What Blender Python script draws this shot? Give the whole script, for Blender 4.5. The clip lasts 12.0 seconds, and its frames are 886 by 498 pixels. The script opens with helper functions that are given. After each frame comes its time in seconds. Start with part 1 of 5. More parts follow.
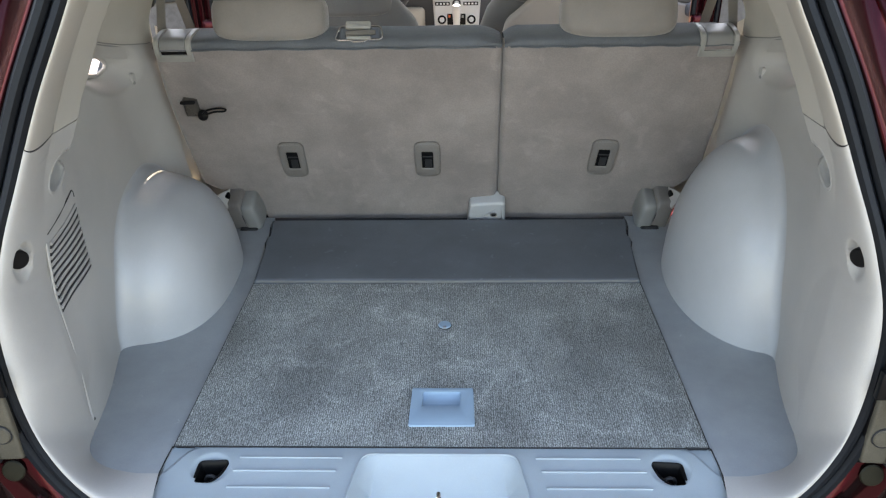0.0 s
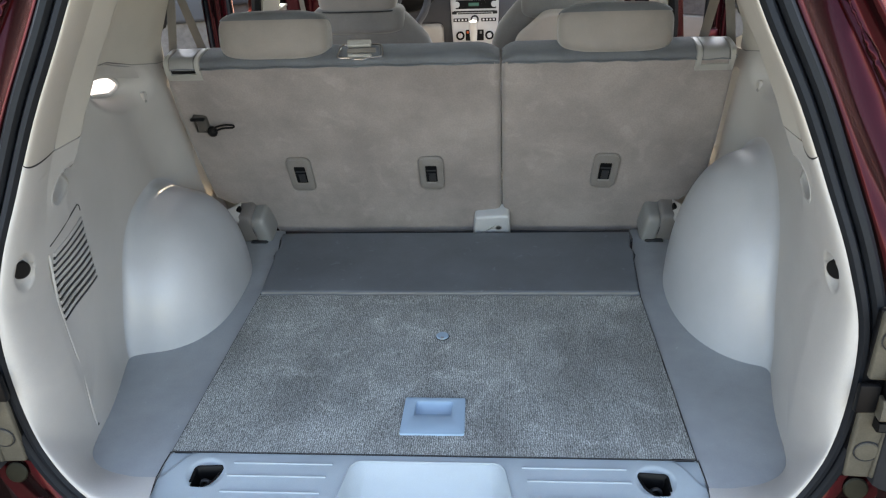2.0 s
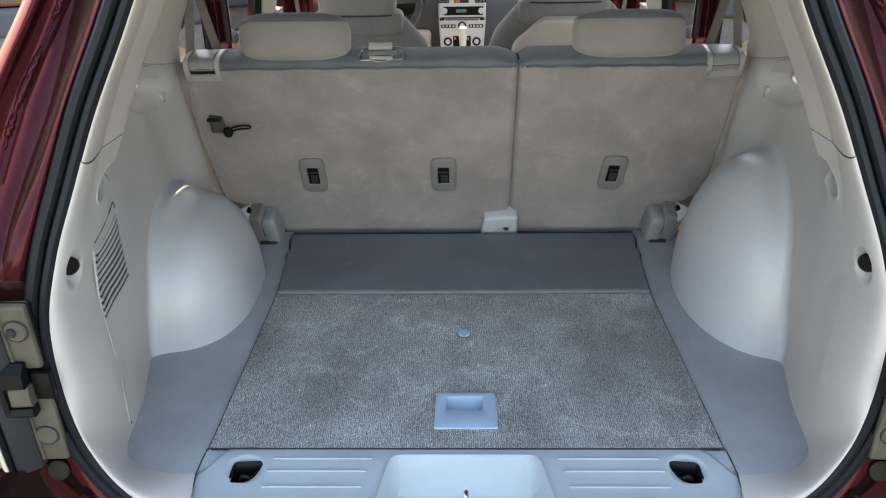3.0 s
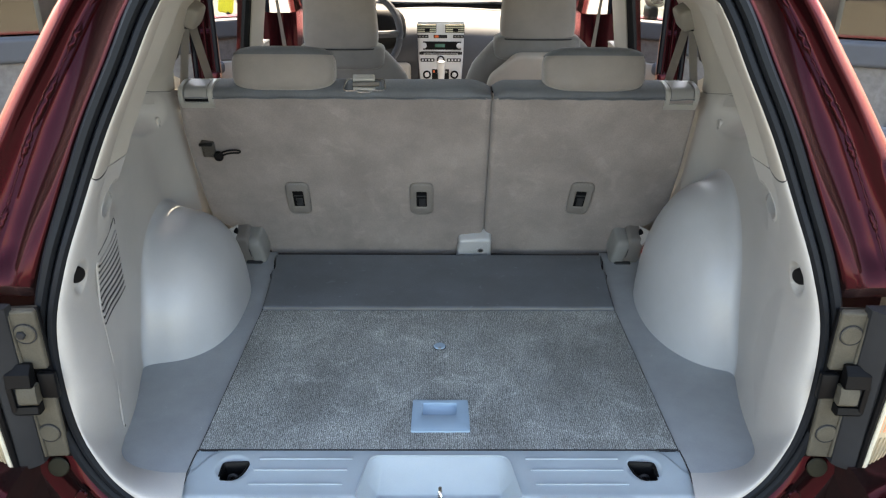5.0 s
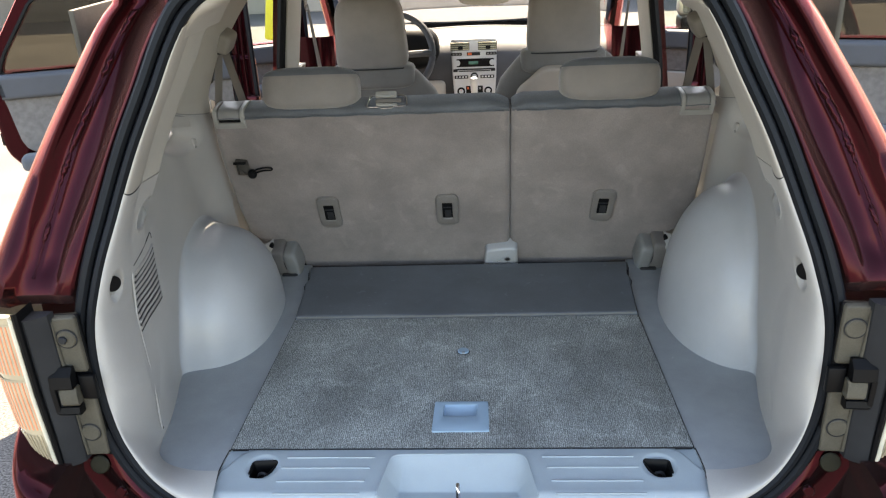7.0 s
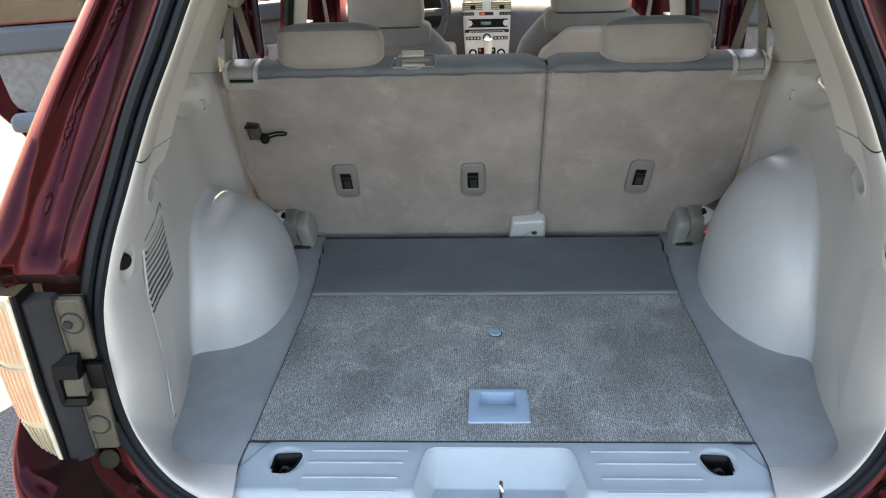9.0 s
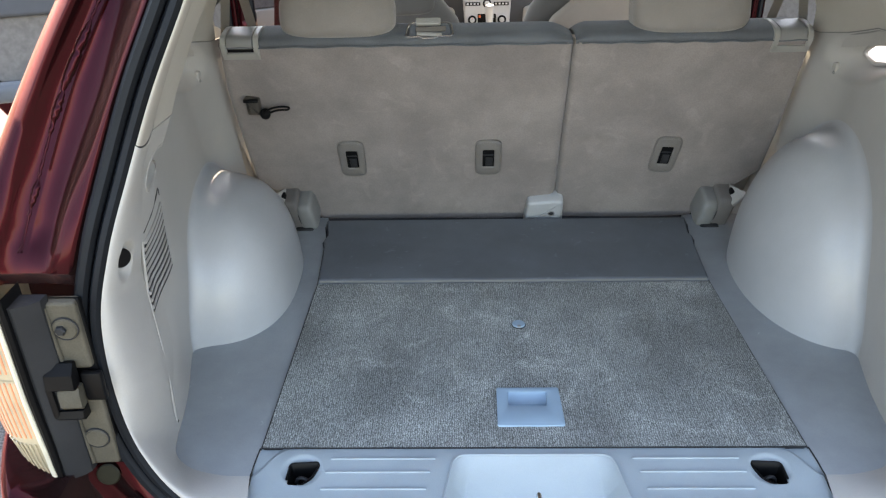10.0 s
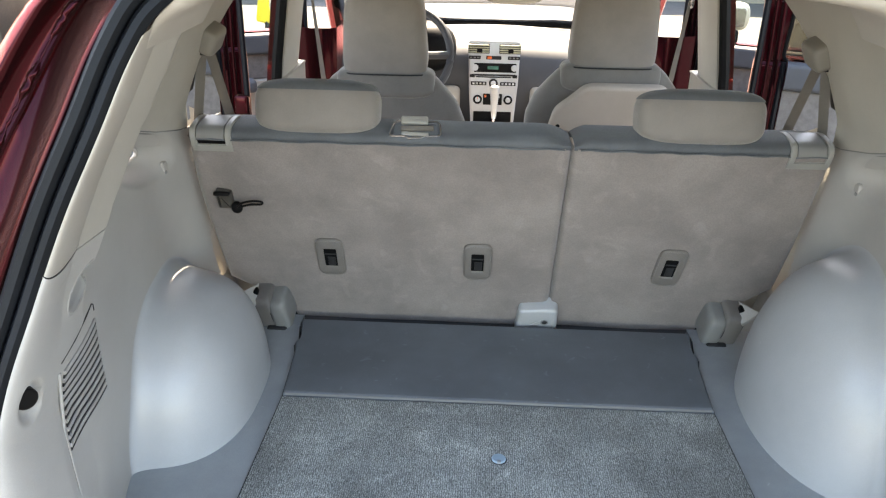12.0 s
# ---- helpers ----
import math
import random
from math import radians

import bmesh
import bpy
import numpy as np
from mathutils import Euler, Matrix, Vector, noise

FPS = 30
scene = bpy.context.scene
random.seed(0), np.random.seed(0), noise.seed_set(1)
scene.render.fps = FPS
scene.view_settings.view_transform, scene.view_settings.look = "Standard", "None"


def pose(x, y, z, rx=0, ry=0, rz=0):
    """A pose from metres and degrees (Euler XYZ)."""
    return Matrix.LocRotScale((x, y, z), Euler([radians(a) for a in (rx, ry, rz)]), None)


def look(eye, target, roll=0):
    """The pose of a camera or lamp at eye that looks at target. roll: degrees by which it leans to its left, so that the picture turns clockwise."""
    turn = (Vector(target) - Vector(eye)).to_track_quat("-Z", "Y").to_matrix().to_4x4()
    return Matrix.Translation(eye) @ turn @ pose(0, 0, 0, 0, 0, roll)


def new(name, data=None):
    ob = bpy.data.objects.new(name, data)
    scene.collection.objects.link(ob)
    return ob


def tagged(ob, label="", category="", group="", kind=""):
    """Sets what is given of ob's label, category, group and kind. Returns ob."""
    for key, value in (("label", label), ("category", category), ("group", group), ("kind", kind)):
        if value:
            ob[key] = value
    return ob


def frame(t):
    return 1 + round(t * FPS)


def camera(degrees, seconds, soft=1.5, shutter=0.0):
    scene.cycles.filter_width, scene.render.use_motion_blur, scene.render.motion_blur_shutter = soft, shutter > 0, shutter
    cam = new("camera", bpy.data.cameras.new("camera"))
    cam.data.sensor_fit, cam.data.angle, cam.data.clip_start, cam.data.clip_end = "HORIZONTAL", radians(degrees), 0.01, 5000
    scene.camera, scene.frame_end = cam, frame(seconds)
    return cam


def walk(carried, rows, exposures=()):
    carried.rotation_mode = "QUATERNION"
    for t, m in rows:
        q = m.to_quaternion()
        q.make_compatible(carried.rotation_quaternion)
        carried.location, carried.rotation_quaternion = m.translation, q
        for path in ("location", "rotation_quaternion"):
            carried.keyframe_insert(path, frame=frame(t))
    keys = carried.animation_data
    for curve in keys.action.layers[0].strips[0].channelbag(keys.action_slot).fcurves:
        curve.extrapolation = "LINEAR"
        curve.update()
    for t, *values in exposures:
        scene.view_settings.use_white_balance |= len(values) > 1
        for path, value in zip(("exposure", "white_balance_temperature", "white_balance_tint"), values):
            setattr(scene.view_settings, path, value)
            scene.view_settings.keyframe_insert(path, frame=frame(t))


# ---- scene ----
cam = camera(59.1, 12.0, soft=1.2)
PATH = [
    (0, (0.049, -1.053, 1.747), (-0.009, 0.693, 0.773), -1.1),
    (0.5, (0.071, -1.064, 1.756), (-0.013, 0.679, 0.778), -1.5),
    (1, (0.101, -1.075, 1.753), (0.008, 0.668, 0.777), -1.4),
    (1.5, (0.129, -1.077, 1.753), (0.005, 0.668, 0.784), -2.1),
    (2, (0.138, -1.078, 1.756), (-0.014, 0.681, 0.816), -2.5),
    (2.5, (0.074, -1.106, 1.764), (-0.059, 0.665, 0.844), -2.1),
    (3, (-0.008, -1.123, 1.76), (-0.05, 0.649, 0.833), -0.9),
    (3.5, (-0.025, -1.114, 1.767), (0.0, 0.655, 0.835), -0.1),
    (3.7, (-0.02, -1.116, 1.772), (0.006, 0.66, 0.852), -0.1),
    (5.3, (0.006, -1.311, 1.79), (0.016, 0.5, 0.942), 0.5),
    (5.5, (0.063, -1.357, 1.791), (0.052, 0.456, 0.949), 0.0),
    (6, (0.117, -1.416, 1.798), (0.063, 0.407, 0.977), -1.2),
    (6.5, (0.091, -1.37, 1.795), (-0.008, 0.46, 0.995), -2.0),
    (7, (0.076, -1.316, 1.79), (-0.046, 0.508, 0.98), -2.7),
    (9, (-0.033, -1.179, 1.752), (-0.127, 0.609, 0.861), -1.8),
    (9.5, (-0.108, -1.119, 1.743), (-0.179, 0.653, 0.817), -1.5),
    (10, (-0.125, -1.044, 1.73), (-0.169, 0.707, 0.764), -1.2),
    (10.5, (-0.091, -0.909, 1.722), (-0.139, 0.823, 0.723), -1.2),
    (11, (-0.052, -0.88, 1.77), (-0.111, 0.892, 0.845), -1.3),
    (11.5, (-0.043, -0.869, 1.785), (-0.076, 0.951, 0.956), -0.7),
    (11.7, (-0.042, -0.856, 1.788), (-0.075, 0.97, 0.971), -0.3),
    (12, (-0.069, -0.843, 1.767), (-0.138, 0.972, 0.93), 1.1),
]
walk(cam, [(t, look(eye, target, roll)) for t, eye, target, roll in PATH],
     [(0, 3.31, 8600, 13), (3.7, 3.31, 8600, 13), (5.3, 3.16, 8600, 13), (6.0, 3.22, 8600, 13), (6.5, 3.14, 8600, 13), (7.0, 3.06, 8600, 13), (9.0, 3.28, 8600, 13), (10.5, 3.32, 8600, 13), (11.0, 3.55, 8600, 13), (11.5, 3.62, 8600, 13), (12, 3.58, 8600, 13)])

# ---- light ----
SUN_EL, SUN_AZ = 54.0, 1.0          # degrees up, degrees from straight ahead towards the car's left
world = bpy.data.worlds.new("sky")
scene.world = world
world.use_nodes = True
wn = world.node_tree
sky = wn.nodes.new("ShaderNodeTexSky")
sky.sky_type = "NISHITA"
sky.sun_disc = False
sky.sun_elevation = radians(SUN_EL)
sky.sun_rotation = radians(-SUN_AZ)
wn.nodes["Background"].inputs["Strength"].default_value = 0.13
wn.links.new(sky.outputs[0], wn.nodes["Background"].inputs["Color"])
sun = new("sun", bpy.data.lights.new("sun", "SUN"))
sun.data.energy, sun.data.angle, sun.data.color = 4.5, radians(0.53), (1.0, 0.95, 0.87)
sun.matrix_world = look((-math.sin(radians(SUN_AZ)) * 9, math.cos(radians(SUN_AZ)) * 9, 9 * math.tan(radians(SUN_EL))), (0, 0, 0))


# ---- materials ----
def mat(name, color, rough=0.5, metal=0.0, var=0.12, scale=6.0, fine=0.0, fscale=400.0, bump=0.0, bscale=600.0,
        coat=0.0, sheen=0.0, tint=None, rvar=0.1, spec=0.5, stretch=(1, 1, 1), rows=0.0, marks=None):
    """A surface with blotches at a large scale, grain at a small one, uneven gloss and fine relief."""
    m = bpy.data.materials.new(name)
    m.use_nodes = True
    t = m.node_tree
    b = t.nodes["Principled BSDF"]
    co = t.nodes.new("ShaderNodeTexCoord")
    mp = t.nodes.new("ShaderNodeMapping")
    mp.inputs["Scale"].default_value = stretch
    t.links.new(co.outputs["Object"], mp.inputs[0])
    big = t.nodes.new("ShaderNodeTexNoise")
    big.inputs["Scale"].default_value, big.inputs["Detail"].default_value, big.inputs["Roughness"].default_value = scale, 6, 0.6
    t.links.new(mp.outputs[0], big.inputs["Vector"])
    small = t.nodes.new("ShaderNodeTexNoise")
    small.inputs["Scale"].default_value, small.inputs["Detail"].default_value = fscale, 2
    t.links.new(mp.outputs[0], small.inputs["Vector"])
    other = tint or tuple(c * (1 - 2.2 * var) for c in color)
    ramp = t.nodes.new("ShaderNodeMapRange")
    ramp.inputs["From Min"].default_value, ramp.inputs["From Max"].default_value = 0.35, 0.65
    t.links.new(big.outputs["Fac"], ramp.inputs["Value"])
    mix = t.nodes.new("ShaderNodeMix")
    mix.data_type = "RGBA"
    mix.inputs["A"].default_value = (*other, 1)
    mix.inputs["B"].default_value = (*[min(1, c * (1 + var * 0.5)) for c in color], 1)
    t.links.new(ramp.outputs[0], mix.inputs["Factor"])
    last = mix.outputs["Result"]
    if rows:                                     # wavy rows of loops
        wv = t.nodes.new("ShaderNodeTexWave")
        wv.bands_direction = "X"
        wv.inputs["Scale"].default_value, wv.inputs["Distortion"].default_value = 0.314 / rows, 7.0
        wv.inputs["Detail"].default_value, wv.inputs["Detail Scale"].default_value = 3, 2.2
        t.links.new(co.outputs["Object"], wv.inputs["Vector"])
        wg = t.nodes.new("ShaderNodeMapRange")
        wg.inputs["To Min"].default_value, wg.inputs["To Max"].default_value = 0.58, 1.36
        t.links.new(wv.outputs["Fac"], wg.inputs["Value"])
        wm_ = t.nodes.new("ShaderNodeVectorMath")
        wm_.operation = "SCALE"
        t.links.new(last, wm_.inputs[0])
        t.links.new(wg.outputs[0], wm_.inputs["Scale"])
        last = wm_.outputs[0]
    if fine:
        g = t.nodes.new("ShaderNodeMapRange")
        g.inputs["From Min"].default_value, g.inputs["From Max"].default_value = 0.36, 0.64
        g.inputs["To Min"].default_value, g.inputs["To Max"].default_value = 1 - fine, 1 + fine
        t.links.new(small.outputs["Fac"], g.inputs["Value"])
        mul = t.nodes.new("ShaderNodeVectorMath")
        mul.operation = "SCALE"
        t.links.new(last, mul.inputs[0])
        t.links.new(g.outputs[0], mul.inputs["Scale"])
        last = mul.outputs[0]
    if marks:                                    # scattered pale flecks and scuffs: scale, threshold, strength
        mk = t.nodes.new("ShaderNodeTexNoise")
        mk.inputs["Scale"].default_value, mk.inputs["Detail"].default_value, mk.inputs["Distortion"].default_value = marks[0], 2, 1.5
        t.links.new(co.outputs["Object"], mk.inputs["Vector"])
        mr = t.nodes.new("ShaderNodeMapRange")
        mr.inputs["From Min"].default_value, mr.inputs["From Max"].default_value = marks[1], marks[1] + 0.08
        mr.inputs["To Min"].default_value, mr.inputs["To Max"].default_value = 1.0, 1.0 + marks[2]
        t.links.new(mk.outputs["Fac"], mr.inputs["Value"])
        ms = t.nodes.new("ShaderNodeVectorMath")
        ms.operation = "SCALE"
        t.links.new(last, ms.inputs[0])
        t.links.new(mr.outputs[0], ms.inputs["Scale"])
        last = ms.outputs[0]
    t.links.new(last, b.inputs["Base Color"])
    r = t.nodes.new("ShaderNodeMapRange")
    r.inputs["To Min"].default_value, r.inputs["To Max"].default_value = max(0.02, rough - rvar), min(1, rough + rvar)
    t.links.new(big.outputs["Fac"], r.inputs["Value"])
    t.links.new(r.outputs[0], b.inputs["Roughness"])
    b.inputs["Metallic"].default_value = metal
    b.inputs["Specular IOR Level"].default_value = spec
    b.inputs["Coat Weight"].default_value = coat
    b.inputs["Coat Roughness"].default_value = 0.06
    b.inputs["Sheen Weight"].default_value = sheen
    if bump:
        n = t.nodes.new("ShaderNodeTexNoise")
        n.inputs["Scale"].default_value, n.inputs["Detail"].default_value = bscale, 3
        t.links.new(mp.outputs[0], n.inputs["Vector"])
        bp = t.nodes.new("ShaderNodeBump")
        bp.inputs["Strength"].default_value, bp.inputs["Distance"].default_value = bump, 0.002
        t.links.new(n.outputs["Fac"], bp.inputs["Height"])
        t.links.new(bp.outputs[0], b.inputs["Normal"])
    return m


TRIM = mat("grey_trim_plastic", (0.410, 0.394, 0.372), 0.5, var=0.05, scale=4, fine=0.05, fscale=900, bump=0.14, bscale=1400, spec=0.38)
ARCHTRIM = mat("smooth_grey_trim_plastic", (0.405, 0.418, 0.430), 0.34, var=0.05, scale=4, fine=0.04, fscale=900, bump=0.06, bscale=1400, spec=0.6, marks=(70, 0.74, 0.2))
PILLAR = mat("warm_grey_trim_plastic", (0.400, 0.372, 0.332), 0.52, var=0.05, scale=4, fine=0.04, fscale=900, bump=0.12, bscale=1400)
BEIGE = mat("beige_trim_plastic", (0.43, 0.405, 0.362), 0.55, var=0.05, scale=4, fine=0.04, fscale=900, bump=0.12, bscale=1400)
SHELL = mat("warm_beige_shell_plastic", (0.47, 0.405, 0.345), 0.6, var=0.05, scale=4, fine=0.04, fscale=900, bump=0.1, bscale=1400)
TRAY = mat("slate_tray_plastic", (0.315, 0.342, 0.360), 0.5, var=0.07, scale=7, fine=0.05, fscale=900, bump=0.15, bscale=1200, marks=(60, 0.72, 0.3))
SILL = mat("pale_blue_grey_plastic", (0.312, 0.37, 0.405), 0.45, var=0.05, scale=5, fine=0.03, fscale=900, bump=0.1, bscale=1400, marks=(60, 0.72, 0.18))
HANDLE = mat("pale_blue_plastic", (0.30, 0.43, 0.545), 0.4, var=0.04, scale=9, bump=0.05)
CARPET = mat("grey_loop_carpet", (0.298, 0.316, 0.306), 0.95, var=0.14, scale=6, fine=0.46, fscale=430, bump=1.0, bscale=430, sheen=0.2, spec=0.1, tint=(0.196, 0.205, 0.197), stretch=(1.0, 0.65, 1.0), rows=0.0042, marks=(7, 0.57, 0.26))
VINYL = mat("dark_slate_vinyl", (0.145, 0.166, 0.188), 0.5, var=0.1, scale=5, fine=0.06, fscale=700, bump=0.2, bscale=900, marks=(26, 0.66, 0.35))
SUEDE = mat("taupe_suede_cloth", (0.240, 0.211, 0.199), 0.92, var=0.11, scale=6, fine=0.06, fscale=300, bump=0.15, bscale=420, sheen=0.3, spec=0.15, marks=(11, 0.60, 0.10))
DOORCLOTH = mat("quilted_door_cloth", (0.175, 0.165, 0.158), 0.9, var=0.10, scale=45, fine=0.10, fscale=800, bump=0.7, bscale=45, spec=0.2)
VELOUR = mat("slate_velour", (0.112, 0.121, 0.133), 0.85, var=0.1, scale=8, fine=0.1, fscale=900, bump=0.3, bscale=900, sheen=0.2, spec=0.2)
CLOTH = mat("warm_grey_seat_cloth", (0.232, 0.210, 0.194), 0.9, var=0.06, scale=8, fine=0.06, fscale=800, bump=0.3, bscale=900, sheen=0.3, spec=0.2)
PAINT = mat("maroon_metallic_paint", (0.024, 0.0011, 0.0040), 0.20, metal=0.92, var=0.05, scale=5, fine=0.25, fscale=1100, coat=0.14, sheen=0.14, spec=0.2, rvar=0.04, marks=(160, 0.70, 0.8))
paint_node = PAINT.node_tree.nodes["Principled BSDF"]
paint_node.inputs["Sheen Tint"].default_value = (0.9, 0.55, 0.50, 1)      # fine dust
paint_node.inputs["Specular Tint"].default_value = (1.0, 0.32, 0.34, 1)   # red flakes show at a slant too
RUBBER = mat("black_rubber", (0.0075, 0.0095, 0.0125), 0.52, var=0.12, scale=12, fine=0.08, bump=0.08, spec=0.17)
BLACK = mat("black_plastic", (0.005, 0.005, 0.0055), 0.45, var=0.1, scale=12, bump=0.1, bscale=1500, spec=0.12)
DARK = mat("dark_grey_plastic", (0.026, 0.027, 0.029), 0.5, var=0.1, scale=9, bump=0.15, bscale=1200, spec=0.16)
METAL = mat("bare_primer_metal", (0.085, 0.076, 0.058), 0.6, metal=0.0, var=0.12, scale=16, fine=0.08, bump=0.1, bscale=500, spec=0.2)
CLIPGREY = mat("brown_grey_plastic", (0.060, 0.054, 0.048), 0.45, var=0.1, scale=20, spec=0.4)
RETRACT = mat("warm_grey_cover_plastic", (0.225, 0.208, 0.186), 0.55, var=0.05, scale=8, bump=0.1, bscale=1200)
OLIVE = mat("dull_olive_plug", (0.020, 0.019, 0.012), 0.5, metal=0.3, var=0.2, scale=30, spec=0.2)
BELT = mat("taupe_belt_webbing", (0.150, 0.138, 0.126), 0.75, var=0.06, scale=12, fine=0.07, fscale=900, bump=0.15, bscale=1200, spec=0.2)
SEATBACK = mat("warm_grey_seat_back", (0.185, 0.175, 0.162), 0.88, var=0.08, scale=7, fine=0.1, fscale=700, bump=0.3, bscale=800, sheen=0.4, spec=0.2)
TAUPE = mat("taupe_plastic", (0.165, 0.153, 0.143), 0.5, var=0.05, scale=9, fine=0.05, bump=0.1, bscale=1400, spec=0.35)
GREY = mat("mid_grey_plastic", (0.205, 0.205, 0.20), 0.45, var=0.05, scale=9, bump=0.1, bscale=1400)
LEVER = mat("pale_grey_plastic", (0.30, 0.295, 0.275), 0.42, var=0.04, scale=9, bump=0.08, bscale=1400)
SILVER = mat("silver_console_plastic", (0.55, 0.56, 0.57), 0.38, metal=0.35, var=0.04, scale=8)
CHROME = mat("bright_steel", (0.75, 0.75, 0.76), 0.2, metal=1.0, var=0.05, scale=20)
DASH = mat("slate_dash_plastic", (0.075, 0.08, 0.09), 0.6, var=0.05, scale=8, bump=0.2, bscale=900, spec=0.25)
LENSRED = mat("red_lamp_plastic", (0.74, 0.27, 0.14), 0.15, var=0.05, scale=20, coat=1.0)
LENSWHITE = mat("cream_lamp_reflector", (0.50, 0.43, 0.30), 0.2, metal=0.3, var=0.08, scale=20, coat=1.0)
LENSCLEAR = mat("pale_clear_lamp_plastic", (0.62, 0.58, 0.46), 0.15, var=0.05, scale=30, coat=1.0)
TYRE = mat("black_tyre_rubber", (0.02, 0.02, 0.02), 0.8, var=0.1, scale=20, bump=0.2, bscale=200)
ALLOY = mat("alloy_wheel", (0.5, 0.5, 0.5), 0.35, metal=0.9, var=0.04, scale=10)
WHITE = mat("white_marking", (0.75, 0.75, 0.75), 0.5, var=0.03, scale=20)
# This pale yellow-green holds the sunlight that falls on the vent slats.
SUNLIT_VENT = mat("sunlit_vent_plastic", (0.50, 0.50, 0.36), 0.45, var=0.04, scale=12)
ORANGE = mat("orange_hazard_plastic", (0.8, 0.15, 0.04), 0.4, var=0.03, scale=20)
YELLOW = mat("yellow_painted_plastic", (0.75, 0.6, 0.03), 0.5, var=0.05, scale=10)
STUCCO = mat("beige_stucco", (0.42, 0.36, 0.29), 0.9, var=0.08, scale=1.2, fine=0.1, fscale=60, bump=0.6, bscale=80)
CONCRETE = mat("asphalt", (0.105, 0.103, 0.098), 0.95, var=0.15, scale=0.9, fine=0.55, fscale=130, bump=0.8, bscale=180, spec=0.2)


def glass(name, color, rough=0.0):
    m = bpy.data.materials.new(name)
    m.use_nodes = True
    t = m.node_tree
    t.nodes.remove(t.nodes["Principled BSDF"])
    tr, gl, fr, mx = [t.nodes.new("ShaderNode" + k) for k in ("BsdfTransparent", "BsdfGlossy", "Fresnel", "MixShader")]
    tr.inputs["Color"].default_value = (*color, 1)
    gl.inputs["Roughness"].default_value = rough
    fr.inputs["IOR"].default_value = 1.45
    t.links.new(fr.outputs[0], mx.inputs[0])
    t.links.new(tr.outputs[0], mx.inputs[1])
    t.links.new(gl.outputs[0], mx.inputs[2])
    t.links.new(mx.outputs[0], t.nodes["Material Output"].inputs[0])
    return m


GLASS = glass("clear_glass", (0.86, 0.9, 0.88))
MILKY = glass("milky_glass", (0.80, 0.82, 0.84))               # translucent white added so the small window looks bright
nt = MILKY.node_tree
milk_film, film_mix = nt.nodes.new("ShaderNodeBsdfTranslucent"), nt.nodes.new("ShaderNodeMixShader")
milk_film.inputs["Color"].default_value, film_mix.inputs[0].default_value = (0.80, 0.79, 0.84, 1), 0.42
nt.links.new(nt.nodes["Mix Shader"].outputs[0], film_mix.inputs[1])
nt.links.new(milk_film.outputs[0], film_mix.inputs[2])
nt.links.new(film_mix.outputs[0], nt.nodes["Material Output"].inputs[0])
TINTED = glass("tinted_glass", (0.30, 0.29, 0.26))


# ---- mesh tools ----
def thing(name, base, label, category, group="", kind=""):
    ob = new(name)
    ob.location = base
    ob.empty_display_size = 0.05
    return tagged(ob, label, category, group, kind)


def part(name, bm, material, parent=None, label="", S=1, angle=35, recalc=True):
    """Links a bmesh as one mesh, mirrored to the car's other side where S is -1."""
    if S < 0:
        for v in bm.verts:
            v.co.x = -v.co.x
        bmesh.ops.reverse_faces(bm, faces=bm.faces[:])
    if recalc:
        bmesh.ops.recalc_face_normals(bm, faces=bm.faces[:])
    me = bpy.data.meshes.new(name)
    bm.to_mesh(me)
    bm.free()
    me.materials.append(material)
    me.polygons.foreach_set("use_smooth", [True] * len(me.polygons))
    me.set_sharp_from_angle(angle=radians(angle))
    ob = new(name, me)
    if parent is not None:
        ob.parent = parent
        if parent.type == "EMPTY":
            ob.matrix_parent_inverse = Matrix.Translation(-parent.location)
    if label:
        ob["label"] = label
    return ob


def loft(rows, bm=None, ring=False, loop=False, caps=False):
    """A skin over rows of points. ring: each row closes on itself; loop: the last row joins the first."""
    bm = bm or bmesh.new()
    vs = [[bm.verts.new(p) for p in r] for r in rows]
    n, m = len(vs), len(vs[0])
    for i in range(n if loop else n - 1):
        a, b = vs[i], vs[(i + 1) % n]
        for j in range(m if ring else m - 1):
            k = (j + 1) % m
            bm.faces.new((a[j], a[k], b[k], b[j]))
    if caps:
        bm.faces.new(vs[0])
        bm.faces.new(vs[-1][::-1])
    return bm


def weld(bm, d=1e-5):
    bmesh.ops.remove_doubles(bm, verts=bm.verts[:], dist=d)
    return bm


def rbox(c, size, r=0.004, seg=2, m=None, bm=None):
    """A box about c with rounded edges, turned by m."""
    bm = bm or bmesh.new()
    v0 = set(bm.verts)
    bmesh.ops.create_cube(bm, size=1)
    vs = [v for v in bm.verts if v not in v0]
    for v in vs:
        v.co = Vector((v.co.x * size[0], v.co.y * size[1], v.co.z * size[2]))
    if r > 0:
        es = list({e for v in vs for e in v.link_edges})
        bmesh.ops.bevel(bm, geom=es, offset=min(r, 0.49 * min(size)), segments=seg, affect="EDGES", profile=0.5)
    vs = [v for v in bm.verts if v not in v0]
    for v in vs:
        v.co = (m @ v.co if m is not None else v.co) + Vector(c)
    return bm


def catmull(pts, n):
    """A smooth curve through pts, n steps to a span."""
    P = [Vector(p) for p in pts]
    P = [2 * P[0] - P[1]] + P + [2 * P[-1] - P[-2]]
    out = []
    for i in range(1, len(P) - 2):
        a, b, c, d = P[i - 1:i + 3]
        for k in range(n):
            t = k / n
            out.append(0.5 * (2 * b + (c - a) * t + (2 * a - 5 * b + 4 * c - d) * t * t + (3 * b - a - 3 * c + d) * t ** 3))
    return out + [P[-2]]


